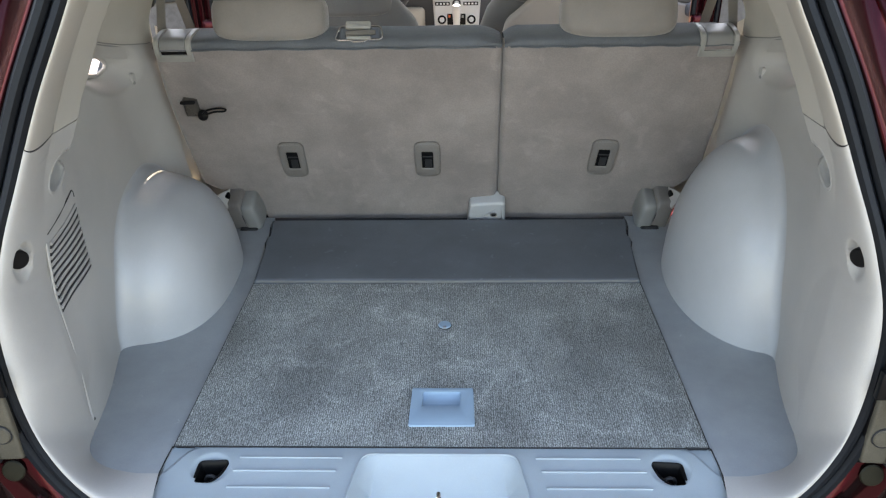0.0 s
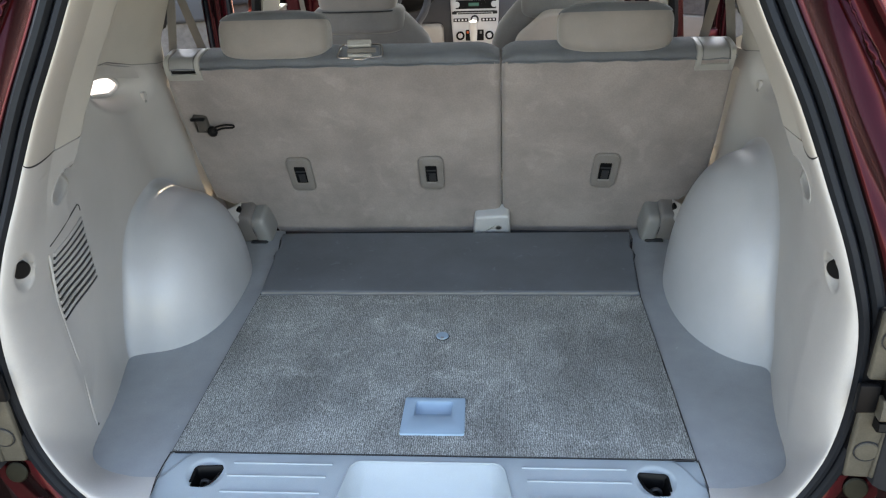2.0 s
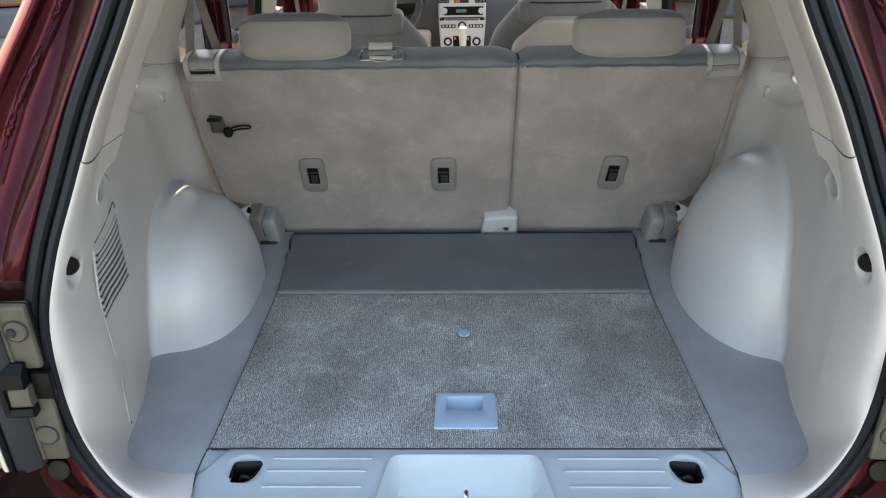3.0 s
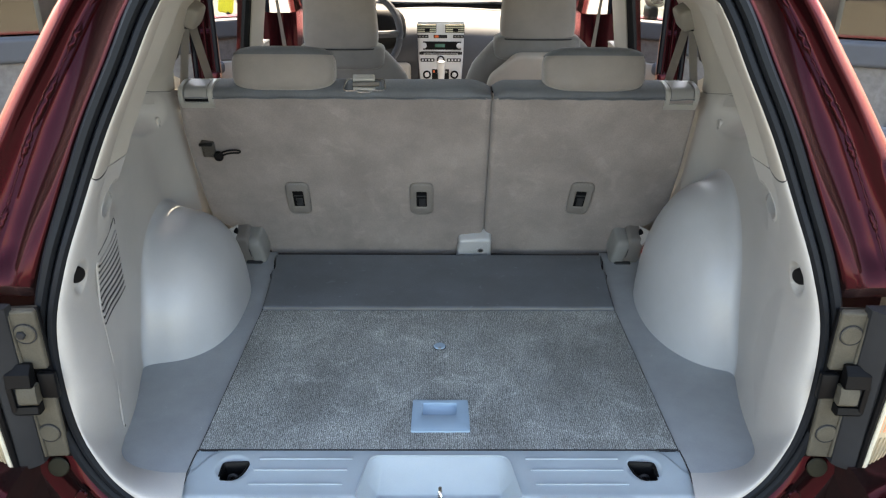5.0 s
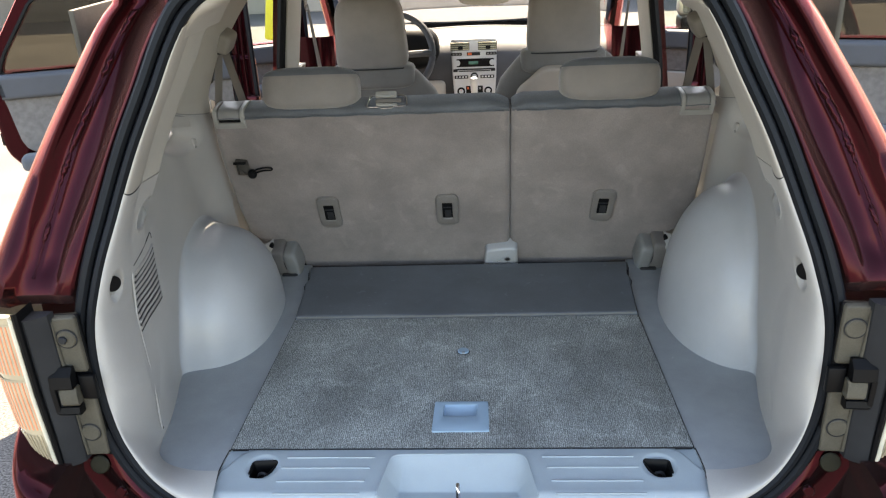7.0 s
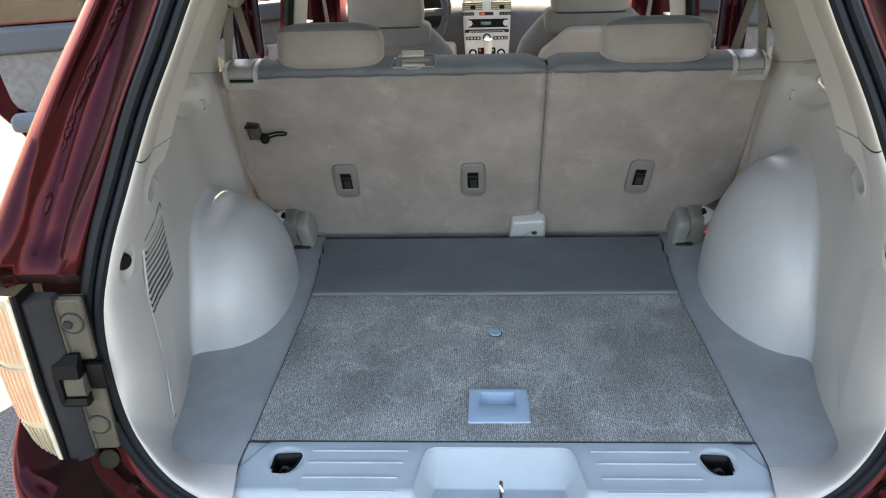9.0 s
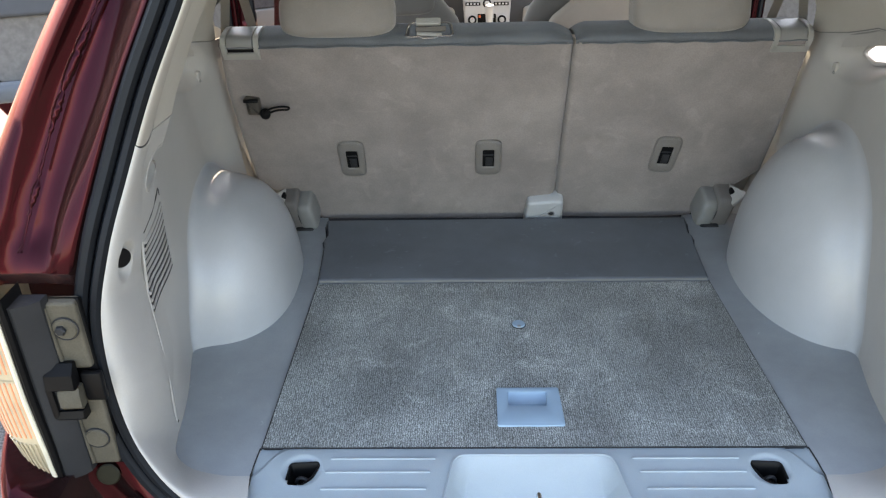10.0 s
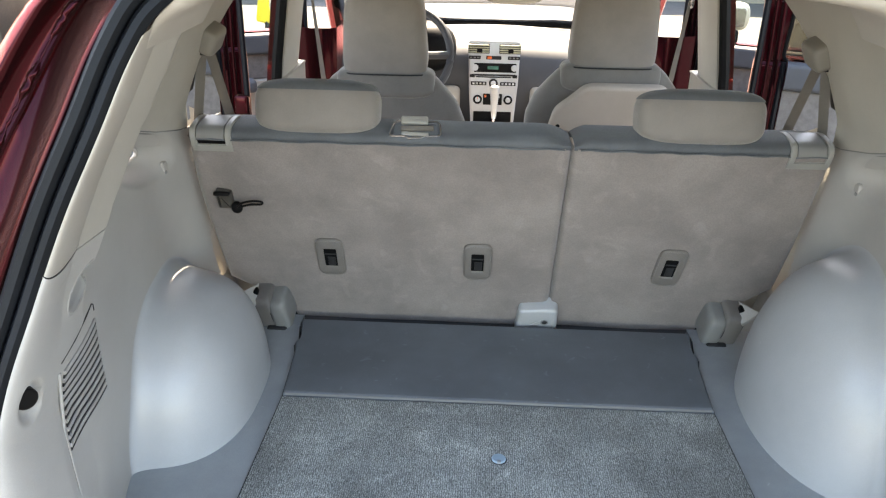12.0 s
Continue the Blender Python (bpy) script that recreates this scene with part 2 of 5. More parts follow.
def tube(path, r, sides=8, bm=None, closed=False):
    path = [Vector(p) for p in path]
    n = len(path)
    rows = []
    up = Vector((0.13, 0.27, 0.95))
    for i, p in enumerate(path):
        a = path[(i - 1) % n] if closed else path[max(0, i - 1)]
        b = path[(i + 1) % n] if closed else path[min(n - 1, i + 1)]
        t = (b - a).normalized()
        u = t.cross(up).normalized()
        w = t.cross(u)
        rows.append([p + r * (math.cos(2 * math.pi * k / sides) * u + math.sin(2 * math.pi * k / sides) * w) for k in range(sides)])
    return loft(rows, bm, ring=True, loop=closed, caps=not closed)


def blob(c, rad, e=2.4, nu=40, nv=20, m=None, bm=None):
    """A rounded cushion: a superellipsoid about c."""
    p = lambda v: math.copysign(abs(v) ** (2 / e), v)
    rows = []
    for i in range(nv + 1):
        a = -math.pi / 2 + math.pi * i / nv
        a = max(-math.pi / 2 + 1e-4, min(math.pi / 2 - 1e-4, a))
        row = []
        for j in range(nu):
            b = 2 * math.pi * j / nu
            q = Vector((rad[0] * p(math.cos(a)) * p(math.cos(b)), rad[1] * p(math.cos(a)) * p(math.sin(b)), rad[2] * p(math.sin(a))))
            row.append(Vector(c) + (m @ q if m is not None else q))
        rows.append(row)
    return loft(rows, bm, ring=True, caps=True)


def rounded(poly, r, seg=5):
    """A 2D outline with its corners rounded."""
    out = []
    n = len(poly)
    for i in range(n):
        a, b, c = Vector(poly[i - 1]), Vector(poly[i]), Vector(poly[(i + 1) % n])
        rr = min(r, 0.45 * (a - b).length, 0.45 * (c - b).length)
        p, q = b + (a - b).normalized() * rr, b + (c - b).normalized() * rr
        out += [(1 - t) ** 2 * p + 2 * t * (1 - t) * b + t * t * q for t in [k / seg for k in range(seg + 1)]]
    return out


def inset(poly, d):
    n = len(poly)
    out = []
    area = sum(poly[i - 1].x * poly[i].y - poly[i].x * poly[i - 1].y for i in range(n))
    s = 1 if area > 0 else -1
    for i in range(n):
        a, b, c = poly[i - 1], poly[i], poly[(i + 1) % n]
        t = (c - a).normalized()
        out.append(b + s * d * Vector((-t.y, t.x)))
    return out


def plate(poly, m, thick, edge=0.004, bm=None, seg=3):
    """An outline in m's x and y, thick along m's -z, with a rounded front edge."""
    poly = [Vector(p) for p in poly]
    rows = []
    for k in range(seg + 1):
        a = math.pi / 2 * k / seg
        rows.append([m @ Vector((p.x, p.y, -edge * (1 - math.sin(a)))) for p in inset(poly, edge * (1 - math.cos(a)))])
    rows = rows[::-1]
    rows = [[m @ Vector((p.x, p.y, -thick)) for p in poly]] + [r for r in reversed(rows)]
    rows.append([m @ Vector((p.x, p.y, 0)) for p in inset(poly, edge * 1.25 + 0.0004)])
    return loft(rows, bm, ring=True, caps=True)


def ringplate(outer, inner, m, thick, h=0.0, bm=None):
    """A frame between two outlines with as many points, its face at m's z = h."""
    rows = [[m @ Vector((p[0], p[1], z)) for p in o] for o, z in ((outer, -thick), (outer, h * 0.5), (inset([Vector(p) for p in outer], 0.003), h), (inset([Vector(p) for p in inner], -0.002), h), (inner, h * 0.5), (inner, -thick))]
    return loft(rows, bm, ring=True, loop=True)


def disc(c, r, depth, m=None, sides=24, bev=0.002, bm=None):
    """A round button: axis along m's z, face at +depth."""
    rows = []
    for rr, z in ((r, 0), (r, depth - bev), (r - bev, depth)):
        q = [Vector((rr * math.cos(2 * math.pi * k / sides), rr * math.sin(2 * math.pi * k / sides), z)) for k in range(sides)]
        rows.append([(m @ v if m is not None else v) + Vector(c) for v in q])
    return loft(rows, bm, ring=True, caps=True)


def ease(a, b, v):
    t = max(0.0, min(1.0, (v - a) / (b - a)))
    return t * t * (3 - 2 * t)


def ramp(a, b, v):
    """Straight from 0 to 1, barely rounded at its ends."""
    t = max(0.0, min(1.0, (v - a) / (b - a)))
    return t if 0.06 < t < 0.94 else (t * t / 0.12 + 0.03 * (t / 0.06) if t <= 0.06 else 1 - ((1 - t) ** 2 / 0.12 + 0.03 * ((1 - t) / 0.06)))


def lerp(v, xs, ys):
    return float(np.interp(v, xs, ys))


def facing(c, normal, up=(0, 0, 1)):
    """A place whose z is the normal, whose y is as near to up as may be."""
    z = Vector(normal).normalized()
    x = Vector(up).cross(z).normalized()
    y = z.cross(x)
    return Matrix.Translation(c) @ Matrix((x, y, z)).transposed().to_4x4()


# ---- the setting ----
FLOOR = 0.75       # top of the load floor over the ground
bm = bmesh.new()
for s in (-1, 1):
    for q in (-1, 1):
        bm.verts.new((s * 200, s * q * 200, 0))
bmesh.ops.contextual_create(bm, geom=bm.verts[:])
ground = tagged(part("ground", bm, CONCRETE), "weathered grey asphalt, sunlit beyond the car's shadow", "ground", kind="structure")
tagged(part("wall_north", rbox((0, 14, 1.2), (40, 0.2, 2.4), 0.02), STUCCO), "beige stucco boundary wall", "wall", kind="structure")
tagged(part("wall_east", rbox((9, 2, 1.1), (0.2, 23.7, 2.2), 0.02), STUCCO), "beige stucco boundary wall", "wall", kind="structure")
tagged(part("wall_west", rbox((-9, 2, 1.1), (0.2, 23.7, 2.2), 0.02), STUCCO), "beige stucco boundary wall", "wall", kind="structure")

# ---- the car's tailgate opening ----
HALF = [(0.0, -0.150, 0.680), (0.25, -0.148, 0.681), (0.42, -0.143, 0.686), (0.52, -0.134, 0.708), (0.60, -0.122, 0.760), (0.65, -0.112, 0.845),
        (0.672, -0.103, 0.95), (0.668, -0.098, 1.09), (0.640, -0.083, 1.20), (0.603, -0.050, 1.305), (0.556, -0.022, 1.42),
        (0.506, 0.0, 1.52), (0.467, 0.020, 1.60), (0.428, 0.034, 1.654), (0.365, 0.044, 1.686), (0.21, 0.051, 1.701), (0.0, 0.056, 1.706)]
RIM = catmull(HALF, 6)                       # half the opening, from the middle of the sill to the middle of the roof
LOOP = RIM + [Vector((-p.x, p.y, p.z)) for p in reversed(RIM[1:-1])]


RIM_X, RIM_Y, RIM_Z = [np.array([p[i] for p in RIM if p.x > 0.42]) for i in range(3)]


def rim_at(z):
    """The opening's edge at a height, on its side."""
    return Vector((lerp(z, RIM_Z, RIM_X), lerp(z, RIM_Z, RIM_Y), z))


def sweep_rim(profile, bm=None):
    rows = []
    n = len(LOOP)
    for i, p in enumerate(LOOP):
        t = (LOOP[(i + 1) % n] - LOOP[i - 1]).normalized()
        back = Vector((0, -1, 0))
        back = (back - t * back.dot(t)).normalized()
        out = back.cross(t).normalized()
        if out.dot(Vector((p.x, 0, p.z - 1.15))) < 0:
            out = -out
        rows.append([p + out * a + back * b for a, b in profile])
    return loft(rows, bm, ring=True, loop=True)


def strip_rim(profile, zmax=0.0, zmin=9.0):
    """An open skirt outside the opening, all along its foot or its head."""
    n = len(LOOP)
    run = [i for i in range(-n // 2, n // 2) if LOOP[i].z < zmax] or [i for i in range(n) if LOOP[i].z > zmin]
    rows = []
    for i in run:
        p, t = LOOP[i], (LOOP[(i + 1) % n] - LOOP[i - 1]).normalized()
        back = Vector((0, -1, 0))
        back = (back - t * back.dot(t)).normalized()
        out = back.cross(t).normalized()
        if out.dot(Vector((p.x, 0, p.z - 1.15))) < 0:
            out = -out
        rows.append([Vector((max(-0.79, min(0.79, (p + out * a).x)), p.y - b, (p + out * a).z)) for a, b in profile])
    return loft(rows)


seal = thing("door_seal", (0, -0.15, 0.67), "black double-lip rubber seal round the tailgate opening", "door seal")
part("bulb", sweep_rim([(-0.010, -0.02), (-0.0165, -0.004), (-0.0185, 0.006), (-0.012, 0.014), (-0.004, 0.012), (0.001, 0.004), (0.002, -0.02)]), RUBBER, seal)
part("lip", sweep_rim([(0.001, -0.02), (0.003, 0.006), (0.008, 0.012), (0.017, 0.011), (0.023, 0.004), (0.025, -0.02)]), RUBBER, seal)

# ---- painted body ----
body = thing("car", (0, 1.8, 0.0), "maroon metallic car body with its tailgate and side doors open", "car")


# out and forward from the opening's edge: lip, face beside the seal, channel, ridge, sealer strip, shoulder, flank
PILLAR_HIGH = [(0.015, 0.020), (0.024, 0.002), (0.028, -0.006), (0.031, -0.008), (0.034, -0.007), (0.044, 0.004), (0.054, 0.018), (0.058, 0.024), (0.066, 0.027), (0.090, 0.022), (0.106, 0.014), (0.109, 0.011), (0.112, 0.012),
               (0.122, 0.014), (0.132, 0.012), (0.148, -0.004), (0.153, -0.010), (0.160, -0.012), (0.174, -0.002), (0.190, 0.020), (0.205, 0.056), (0.215, 0.11), (0.222, 0.25), (0.226, 0.60), (0.228, 0.95)]
PILLAR_LOW = [(0.015, 0.020), (0.024, 0.002), (0.028, -0.004), (0.032, -0.007), (0.036, -0.008), (0.046, -0.008), (0.057, -0.006), (0.061, -0.003), (0.066, 0.008), (0.078, 0.012), (0.097, 0.008), (0.101, 0.003), (0.104, 0.002),
              (0.112, 0.003), (0.121, 0.001), (0.135, -0.010), (0.141, -0.015), (0.155, -0.022), (0.178, -0.016), (0.199, 0.008), (0.217, 0.050), (0.228, 0.11), (0.235, 0.25), (0.239, 0.60), (0.241, 0.95)]


def pillar_section(z):
    """From the seal out over gutter and shoulder to the flank, at a height above the lamps."""
    p = rim_at(z)
    w = lerp(z, [1.15, 1.3, 1.5, 1.66], [1.0, 0.985, 0.92, 0.84])
    lean = lerp(z, [1.15, 1.4, 1.66], [0.0, 0.02, 0.06])
    k = ease(1.44, 1.20, z)                        # the channel is wide above and narrows towards the lamp
    offs = [(h[0] * (1 - k) + g[0] * k, h[1] * (1 - k) + g[1] * k) for h, g in zip(PILLAR_HIGH, PILLAR_LOW)]
    out = []
    flat = 0.85 * ease(1.225, 1.18, z)
    for dx, dy in offs:
        dy = dy * (1 - flat) - 0.009 * flat if 0.03 < dx < 0.142 else dy
        out.append((p.x + dx * w, p.y + dy * (0.6 + 0.4 * w) + lean * ease(0.05, 0.11, dx), z))
    return out


def flank_section(z):
    """From the lamp's outer edge along the flank, below the shoulder."""
    o = pillar_section(1.172)
    k = lerp(z, [0.3, 0.6, 0.9, 1.172], [0.0, 0.02, 0.022, 0.0])
    return [(x + k, y, z) for x, y, _ in o[20:]]


part("lower_flange", strip_rim([(0.012, -0.02), (0.022, -0.004), (0.034, 0.006), (0.040, 0.008), (0.052, 0.002), (0.075, 0.004), (0.090, 0.012), (0.105, 0.004), (0.13, 0.0), (0.17, -0.006), (0.23, -0.016), (0.30, -0.03)], 0.90), PAINT, body, angle=50)
for S in (-1, 1):
    bm = loft([[(x, y + 0.012, 1.148) for x, y, z in pillar_section(1.172)], [(x, y + 0.006, 1.166) for x, y, z in pillar_section(1.172)]] + [pillar_section(1.172 + 0.51 * i / 32) for i in range(33)])
    bmesh.ops.delete(bm, geom=[f for f in bm.faces if f.calc_center_median().y > 0.15 and 1.17 < f.calc_center_median().z < 1.54], context="FACES")
    part("rear_pillar", bm, PAINT, body, S=S, angle=50)
    part("quarter_window", loft([pillar_section(z)[-3:] for z in (1.172, 1.30, 1.45, 1.545)]), MILKY, body, "rear quarter glass with a milky film added to brighten it", S=S)
    rng = random.Random(7)
    bead, r = [], 0.003
    for k in range(121):
        z = 1.20 + 0.44 * k / 120
        r = max(0.0012, min(0.0052, r + rng.uniform(-0.0016, 0.0016)))
        q = pillar_section(z)[13]
        bead.append([Vector((q[0] + r * 1.5 * math.cos(a), q[1] - 0.4 * r + r * 0.8 * math.sin(a), z)) for a in [2 * math.pi * i / 8 for i in range(8)]])
    part("sealer_bead", loft(bead, ring=True, caps=True), PAINT, body, "uneven painted seam sealer", S=S, angle=80)
    part("quarter_panel", loft([flank_section(0.38 + 0.79 * i / 12) for i in range(13)]), PAINT, body, S=S)
    # painted flange round the corner, with its plug and stud
    m = facing((0.655, -0.128, 0.775), (-0.05, -1, 0.25))
    part("body_plug", disc(m @ Vector((0.037, 0.042, 0.010)), 0.0190, 0.003, m.to_3x3()), OLIVE, body, "dull metal plug", S=S)
    part("body_stud", disc(m @ Vector((0.002, -0.016, 0.006)), 0.011, 0.008, m.to_3x3()), PAINT, body, S=S)
    # Unseen plate, added to keep the sun off the little window's hollow.
    part("sun_blocker", rbox((0.755, 0.60, 1.475), (0.012, 0.66, 0.30), 0.004), METAL, body, "unseen metal plate added behind the trim to block the sun", S=S)
    # roof rail, rocker, pillars between the doors
    part("roof_rail", loft([[(0.50 + 0.02 * (1 - abs(y - 1.3) / 1.3) + 0.09, y, 1.655), (0.66, y, 1.64), (0.70, y, 1.60), (0.69, y, 1.555), (0.66, y, 1.56)] for y in [0.3 + 0.2 * i for i in range(13)]]), PAINT, body, S=S)
    part("rocker", rbox((0.80, 1.85, 0.42), (0.16, 2.2, 0.20), 0.03), PAINT, body, S=S)
    part("centre_pillar", loft([[(0.755 - 0.17 * max(0, z - 1.2), y, z) for y in (1.66 - w, 1.66, 1.90, 1.90 + w)] for z, w in [(0.5, 0.05), (0.8, 0.03), (1.1, 0.01), (1.4, 0.0), (1.6, 0.02)]]), PAINT, body, S=S)
    part("front_pillar", tube([(0.68, 2.35, 1.58), (0.73, 2.8, 1.40), (0.78, 3.25, 1.12)], 0.045, 10), PAINT, body, S=S)
    part("front_jamb", loft([[(0.885, 2.70, z), (0.80, 2.66, z), (0.735 - 0.03 * max(0, z - 1.0), 2.665, z), (0.70 - 0.03 * max(0, z - 1.0), 2.69, z), (0.69, 2.80, z), (0.70, 3.0, z)] for z in [0.40 + 0.80 * i / 10 for i in range(11)]]), PAINT, body, "painted jamb of the front door", S=S, angle=40)
    part("front_wing", loft([[(0.82, y, 0.40), (0.87, y, 0.7), (0.86, y, 0.95), (0.78, y, 1.10 - 0.12 * max(0, y - 3.0))] for y in [2.95 + 0.15 * i for i in range(10)]]), PAINT, body, S=S)
roof = loft([[(x, y, 1.738 - 0.10 * (x / 0.62) ** 2 * 0.5 - 0.05 * max(0, y - 1.9) - 0.03 * max(0, 0.35 - y)) for x in [0.62 * (2 * k / 16 - 1) for k in range(17)]] for y in [0.07 + 0.24 * i for i in range(11)]])
part("roof", roof, PAINT, body)
part("bonnet", loft([[(x, y, 1.10 - 0.12 * (y - 3.2) - 0.06 * (x / 0.78) ** 2) for x in [0.78 * (2 * k / 10 - 1) for k in range(11)]] for y in [3.28 + 0.12 * i for i in range(10)]]), PAINT, body)
part("front_end", loft([[(x, 4.36 + 0.06 * math.cos(x * 1.9) + 0.05 * math.sin(3 * z), z) for x in [0.82 * (2 * k / 10 - 1) for k in range(11)]] for z in (0.3, 0.5, 0.7, 0.85, 0.95)]), PAINT, body)
part("windscreen", loft([[(x, 2.38 + 0.9 * k / 4 - 0.1 * x * x, 1.59 - 0.48 * k / 4) for x in (-0.66 - 0.03 * k, -0.3, 0, 0.3, 0.66 + 0.03 * k)] for k in range(5)]), GLASS, body).visible_shadow = False
part("roof_header", strip_rim([(0.010, -0.03), (0.020, -0.006), (0.026, 0.004), (0.034, 0.006), (0.060, -0.004), (0.085, -0.03), (0.090, -0.10)], zmin=1.68), PAINT, body, "painted header over the tailgate opening", angle=50)
part("floor_pan", rbox((0, 1.8, 0.36), (1.5, 3.6, 0.04), 0.01), DARK, body)
part("cowl", rbox((0, 3.22, 1.165), (1.4, 0.10, 0.035), 0.01), BLACK, body)

bumper = thing("rear_bumper", (0, -0.25, 0.3), "maroon painted rear bumper below the tailgate opening", "bumper")
rows = []
for i in range(161):
    x = 0.86 * (2 * i / 160 - 1)
    a = abs(x) / 0.86
    fwd = 0.20 * max(0, a - 0.80) ** 1.6 * 10 * 0.6
    rows.append([(x, -0.09 + fwd * 0.6, 0.60), (x, -0.165 + fwd * 0.6, 0.642), (x, -0.185 + fwd, 0.650), (x, -0.24 + fwd, 0.652), (x, -0.285 + fwd, 0.640),
                 (x, -0.305 + fwd, 0.605), (x, -0.31 + fwd, 0.50), (x, -0.29 + fwd, 0.38), (x, -0.22 + fwd, 0.33)])
part("shell", loft(rows), PAINT, bumper, angle=40)
for S in (-1, 1):
    rows = []                                    # the corner rises along the foot of the lamp
    for i in range(25):
        f = i / 24
        x, y, z = 0.731 + 0.134 * f, -0.166 + 0.26 * f ** 3, 0.846 + 0.085 * f ** 1.3
        o = 0.4 + 0.6 * f
        rows.append([(x - 0.002, y + 0.05, z - 0.03), (x, y + 0.012, z - 0.004), (x, y - 0.004, z), (x + 0.002 * o, y - 0.046, z - 0.002), (x + 0.004 * o, y - 0.070, z - 0.006),
                     (x + 0.008 * o, y - 0.082, z - 0.016), (x + 0.012 * o, y - 0.088, z - 0.034), (x + 0.022 * o, y - 0.092, z - 0.12), (x + 0.022 * o, y - 0.092, 0.60), (x + 0.012 * o, y - 0.07, 0.40), (x, y + 0.05, 0.34)])
    bm = loft(rows)
    bm.verts.ensure_lookup_table()
    bm.faces.new(bm.verts[:11])
    part("corner", bm, PAINT, bumper, "painted bumper corner under the lamp", S=S, angle=40)
part("top_pad", rbox((0, -0.235, 0.655), (0.9, 0.06, 0.008), 0.003), DARK, bumper)

gate = thing("tailgate", (0, 0.06, 1.75), "maroon tailgate with tinted glass, raised wide open overhead", "tailgate")
gm = facing((0, 0.0, 1.775), (0, -0.42, -1.0), (0, -1, 0.42))           # under face of the raised gate; y runs out from the hinges
outer = rounded([(-0.46, -0.02), (0.46, -0.02), (0.60, 0.30), (0.68, 0.62), (0.68, 1.02), (-0.68, 1.02), (-0.68, 0.62), (-0.60, 0.30)], 0.06)
hole = rounded([(-0.40, 0.07), (0.40, 0.07), (0.48, 0.28), (0.52, 0.46), (0.50, 0.50), (-0.50, 0.50), (-0.52, 0.46), (-0.48, 0.28)], 0.05)
part("gate_shell", ringplate(outer, hole, gm @ pose(0, 0, -0.02), 0.05, 0.0), PAINT, gate)
part("gate_lining", ringplate(inset([Vector(p) for p in outer], 0.012), inset([Vector(p) for p in hole], -0.006), gm, 0.02, 0.004), GREY, gate, "grey plastic lining")
part("gate_glass", plate([Vector(p) for p in hole], gm @ pose(0, 0, -0.04), 0.004, 0.001), TINTED, gate, "tinted rear glass")

# ---- lamps and their mounts ----
for S in (-1, 1):
    lamp = thing("tail_lamp", (S * 0.80, -0.10, 0.83), "tail lamp with ribbed red segments and a cream reflector", "tail lamp", "tail lamps")

    def lampx(u, z):
        """The lamp's face: u from the inner edge round the corner."""
        top = lerp(z, [0.83, 0.90, 1.0, 1.10, 1.172], [0.748, 0.748, 0.752, 0.752, 0.752])
        wide = lerp(z, [0.83, 0.85, 0.87, 0.93, 1.02, 1.10, 1.172], [0.030, 0.060, 0.090, 0.115, 0.118, 0.116, 0.110])
        a = u * math.pi / 2
        return Vector((top + wide * math.sin(a) ** 0.9, -0.165 + 0.26 * (1 - math.cos(a)) ** 1.5, z))

    nz, nu = 34, 16
    part("border", tube([lampx(0.03, 0.835 + 0.332 * i / 30) + Vector((0, -0.002, 0)) for i in range(31)] + [lampx(0.03 + 0.9 * i / 20, 1.1675) + Vector((0, -0.002, 0)) for i in range(1, 21)], 0.0042, 8), LENSCLEAR, lamp, "pale clear border of the lamp", S=S)
    part("reflector", loft([[lampx(u / nu, 0.83 + 0.342 * i / nz) for u in range(nu + 1)] for i in range(nz + 1)]), LENSWHITE, lamp, S=S)
    def at_x(f, z, d):
        """A point of the face at a share f of its width."""
        return lampx(2 / math.pi * math.asin(min(1, f) ** (1 / 0.9)), z) + Vector((0.0008, -d, 0))

    for z0, z1 in ((1.045, 1.150), (0.925, 1.035)):
        seg = part("segment", loft([[at_x(0.07 + 0.90 * u / nu, z0 + (z1 - z0) * i / 8, 0.0012) for u in range(nu + 1)] for i in range(9)]), LENSWHITE, lamp, "ribbed red and cream lens", S=S)
        for k in range(13):
            f = 0.10 + 0.86 * k / 12
            part("rib", loft([[at_x(f + q * 0.0175, z0 + 0.003 + (z1 - z0 - 0.006) * i / 6, 0.0012 + h) for q, h in ((-1, 0), (-0.6, 0.0012), (0.6, 0.0012), (1, 0))] for i in range(7)]), LENSRED, seg, "red rib", S=S)
    for k in range(11):
        f = 0.10 + 0.80 * k / 11
        part("clear_rib", tube([at_x(f, 0.855 + 0.06 * i / 6, 0.001) for i in range(7)], 0.0015, 6), LENSWHITE, lamp, S=S)
    part("gasket", loft([[lampx(0, z) + Vector((dx, dy, 0)) for dx, dy in ((0.004, -0.001), (-0.002, -0.004), (-0.006, 0.0), (-0.006, 0.05))] for z in [0.83 + 0.342 * i / 12 for i in range(13)]]), BLACK, lamp, S=S)

    mount = thing("lamp_mount", (S * 0.71, -0.12, 0.85), "grey metal tail lamp mounting plate with a black bump stop", "lamp mount", "lamp mounts")
    m = facing((0.695, -0.128, 1.0), (-0.06, -1, 0.0))
    for z0, z1 in ((0.028, 0.142), (-0.160, -0.028)):
        part("plate", plate(rounded([(-0.026, z0), (0.022, z0), (0.022, z1), (-0.026, z1)], 0.006), m, 0.02), METAL, mount, S=S)
        part("plate_step", plate(rounded([(0.010, z0 + 0.004), (0.024, z0 + 0.004), (0.024, z1 - 0.004), (0.014, z1 - 0.004)], 0.004), m @ pose(0, 0, 0.006), 0.012), METAL, mount, S=S)
    part("backing", rbox((0.712, -0.112, 0.987), (0.09, 0.012, 0.31), 0.004), BLACK, mount, S=S)
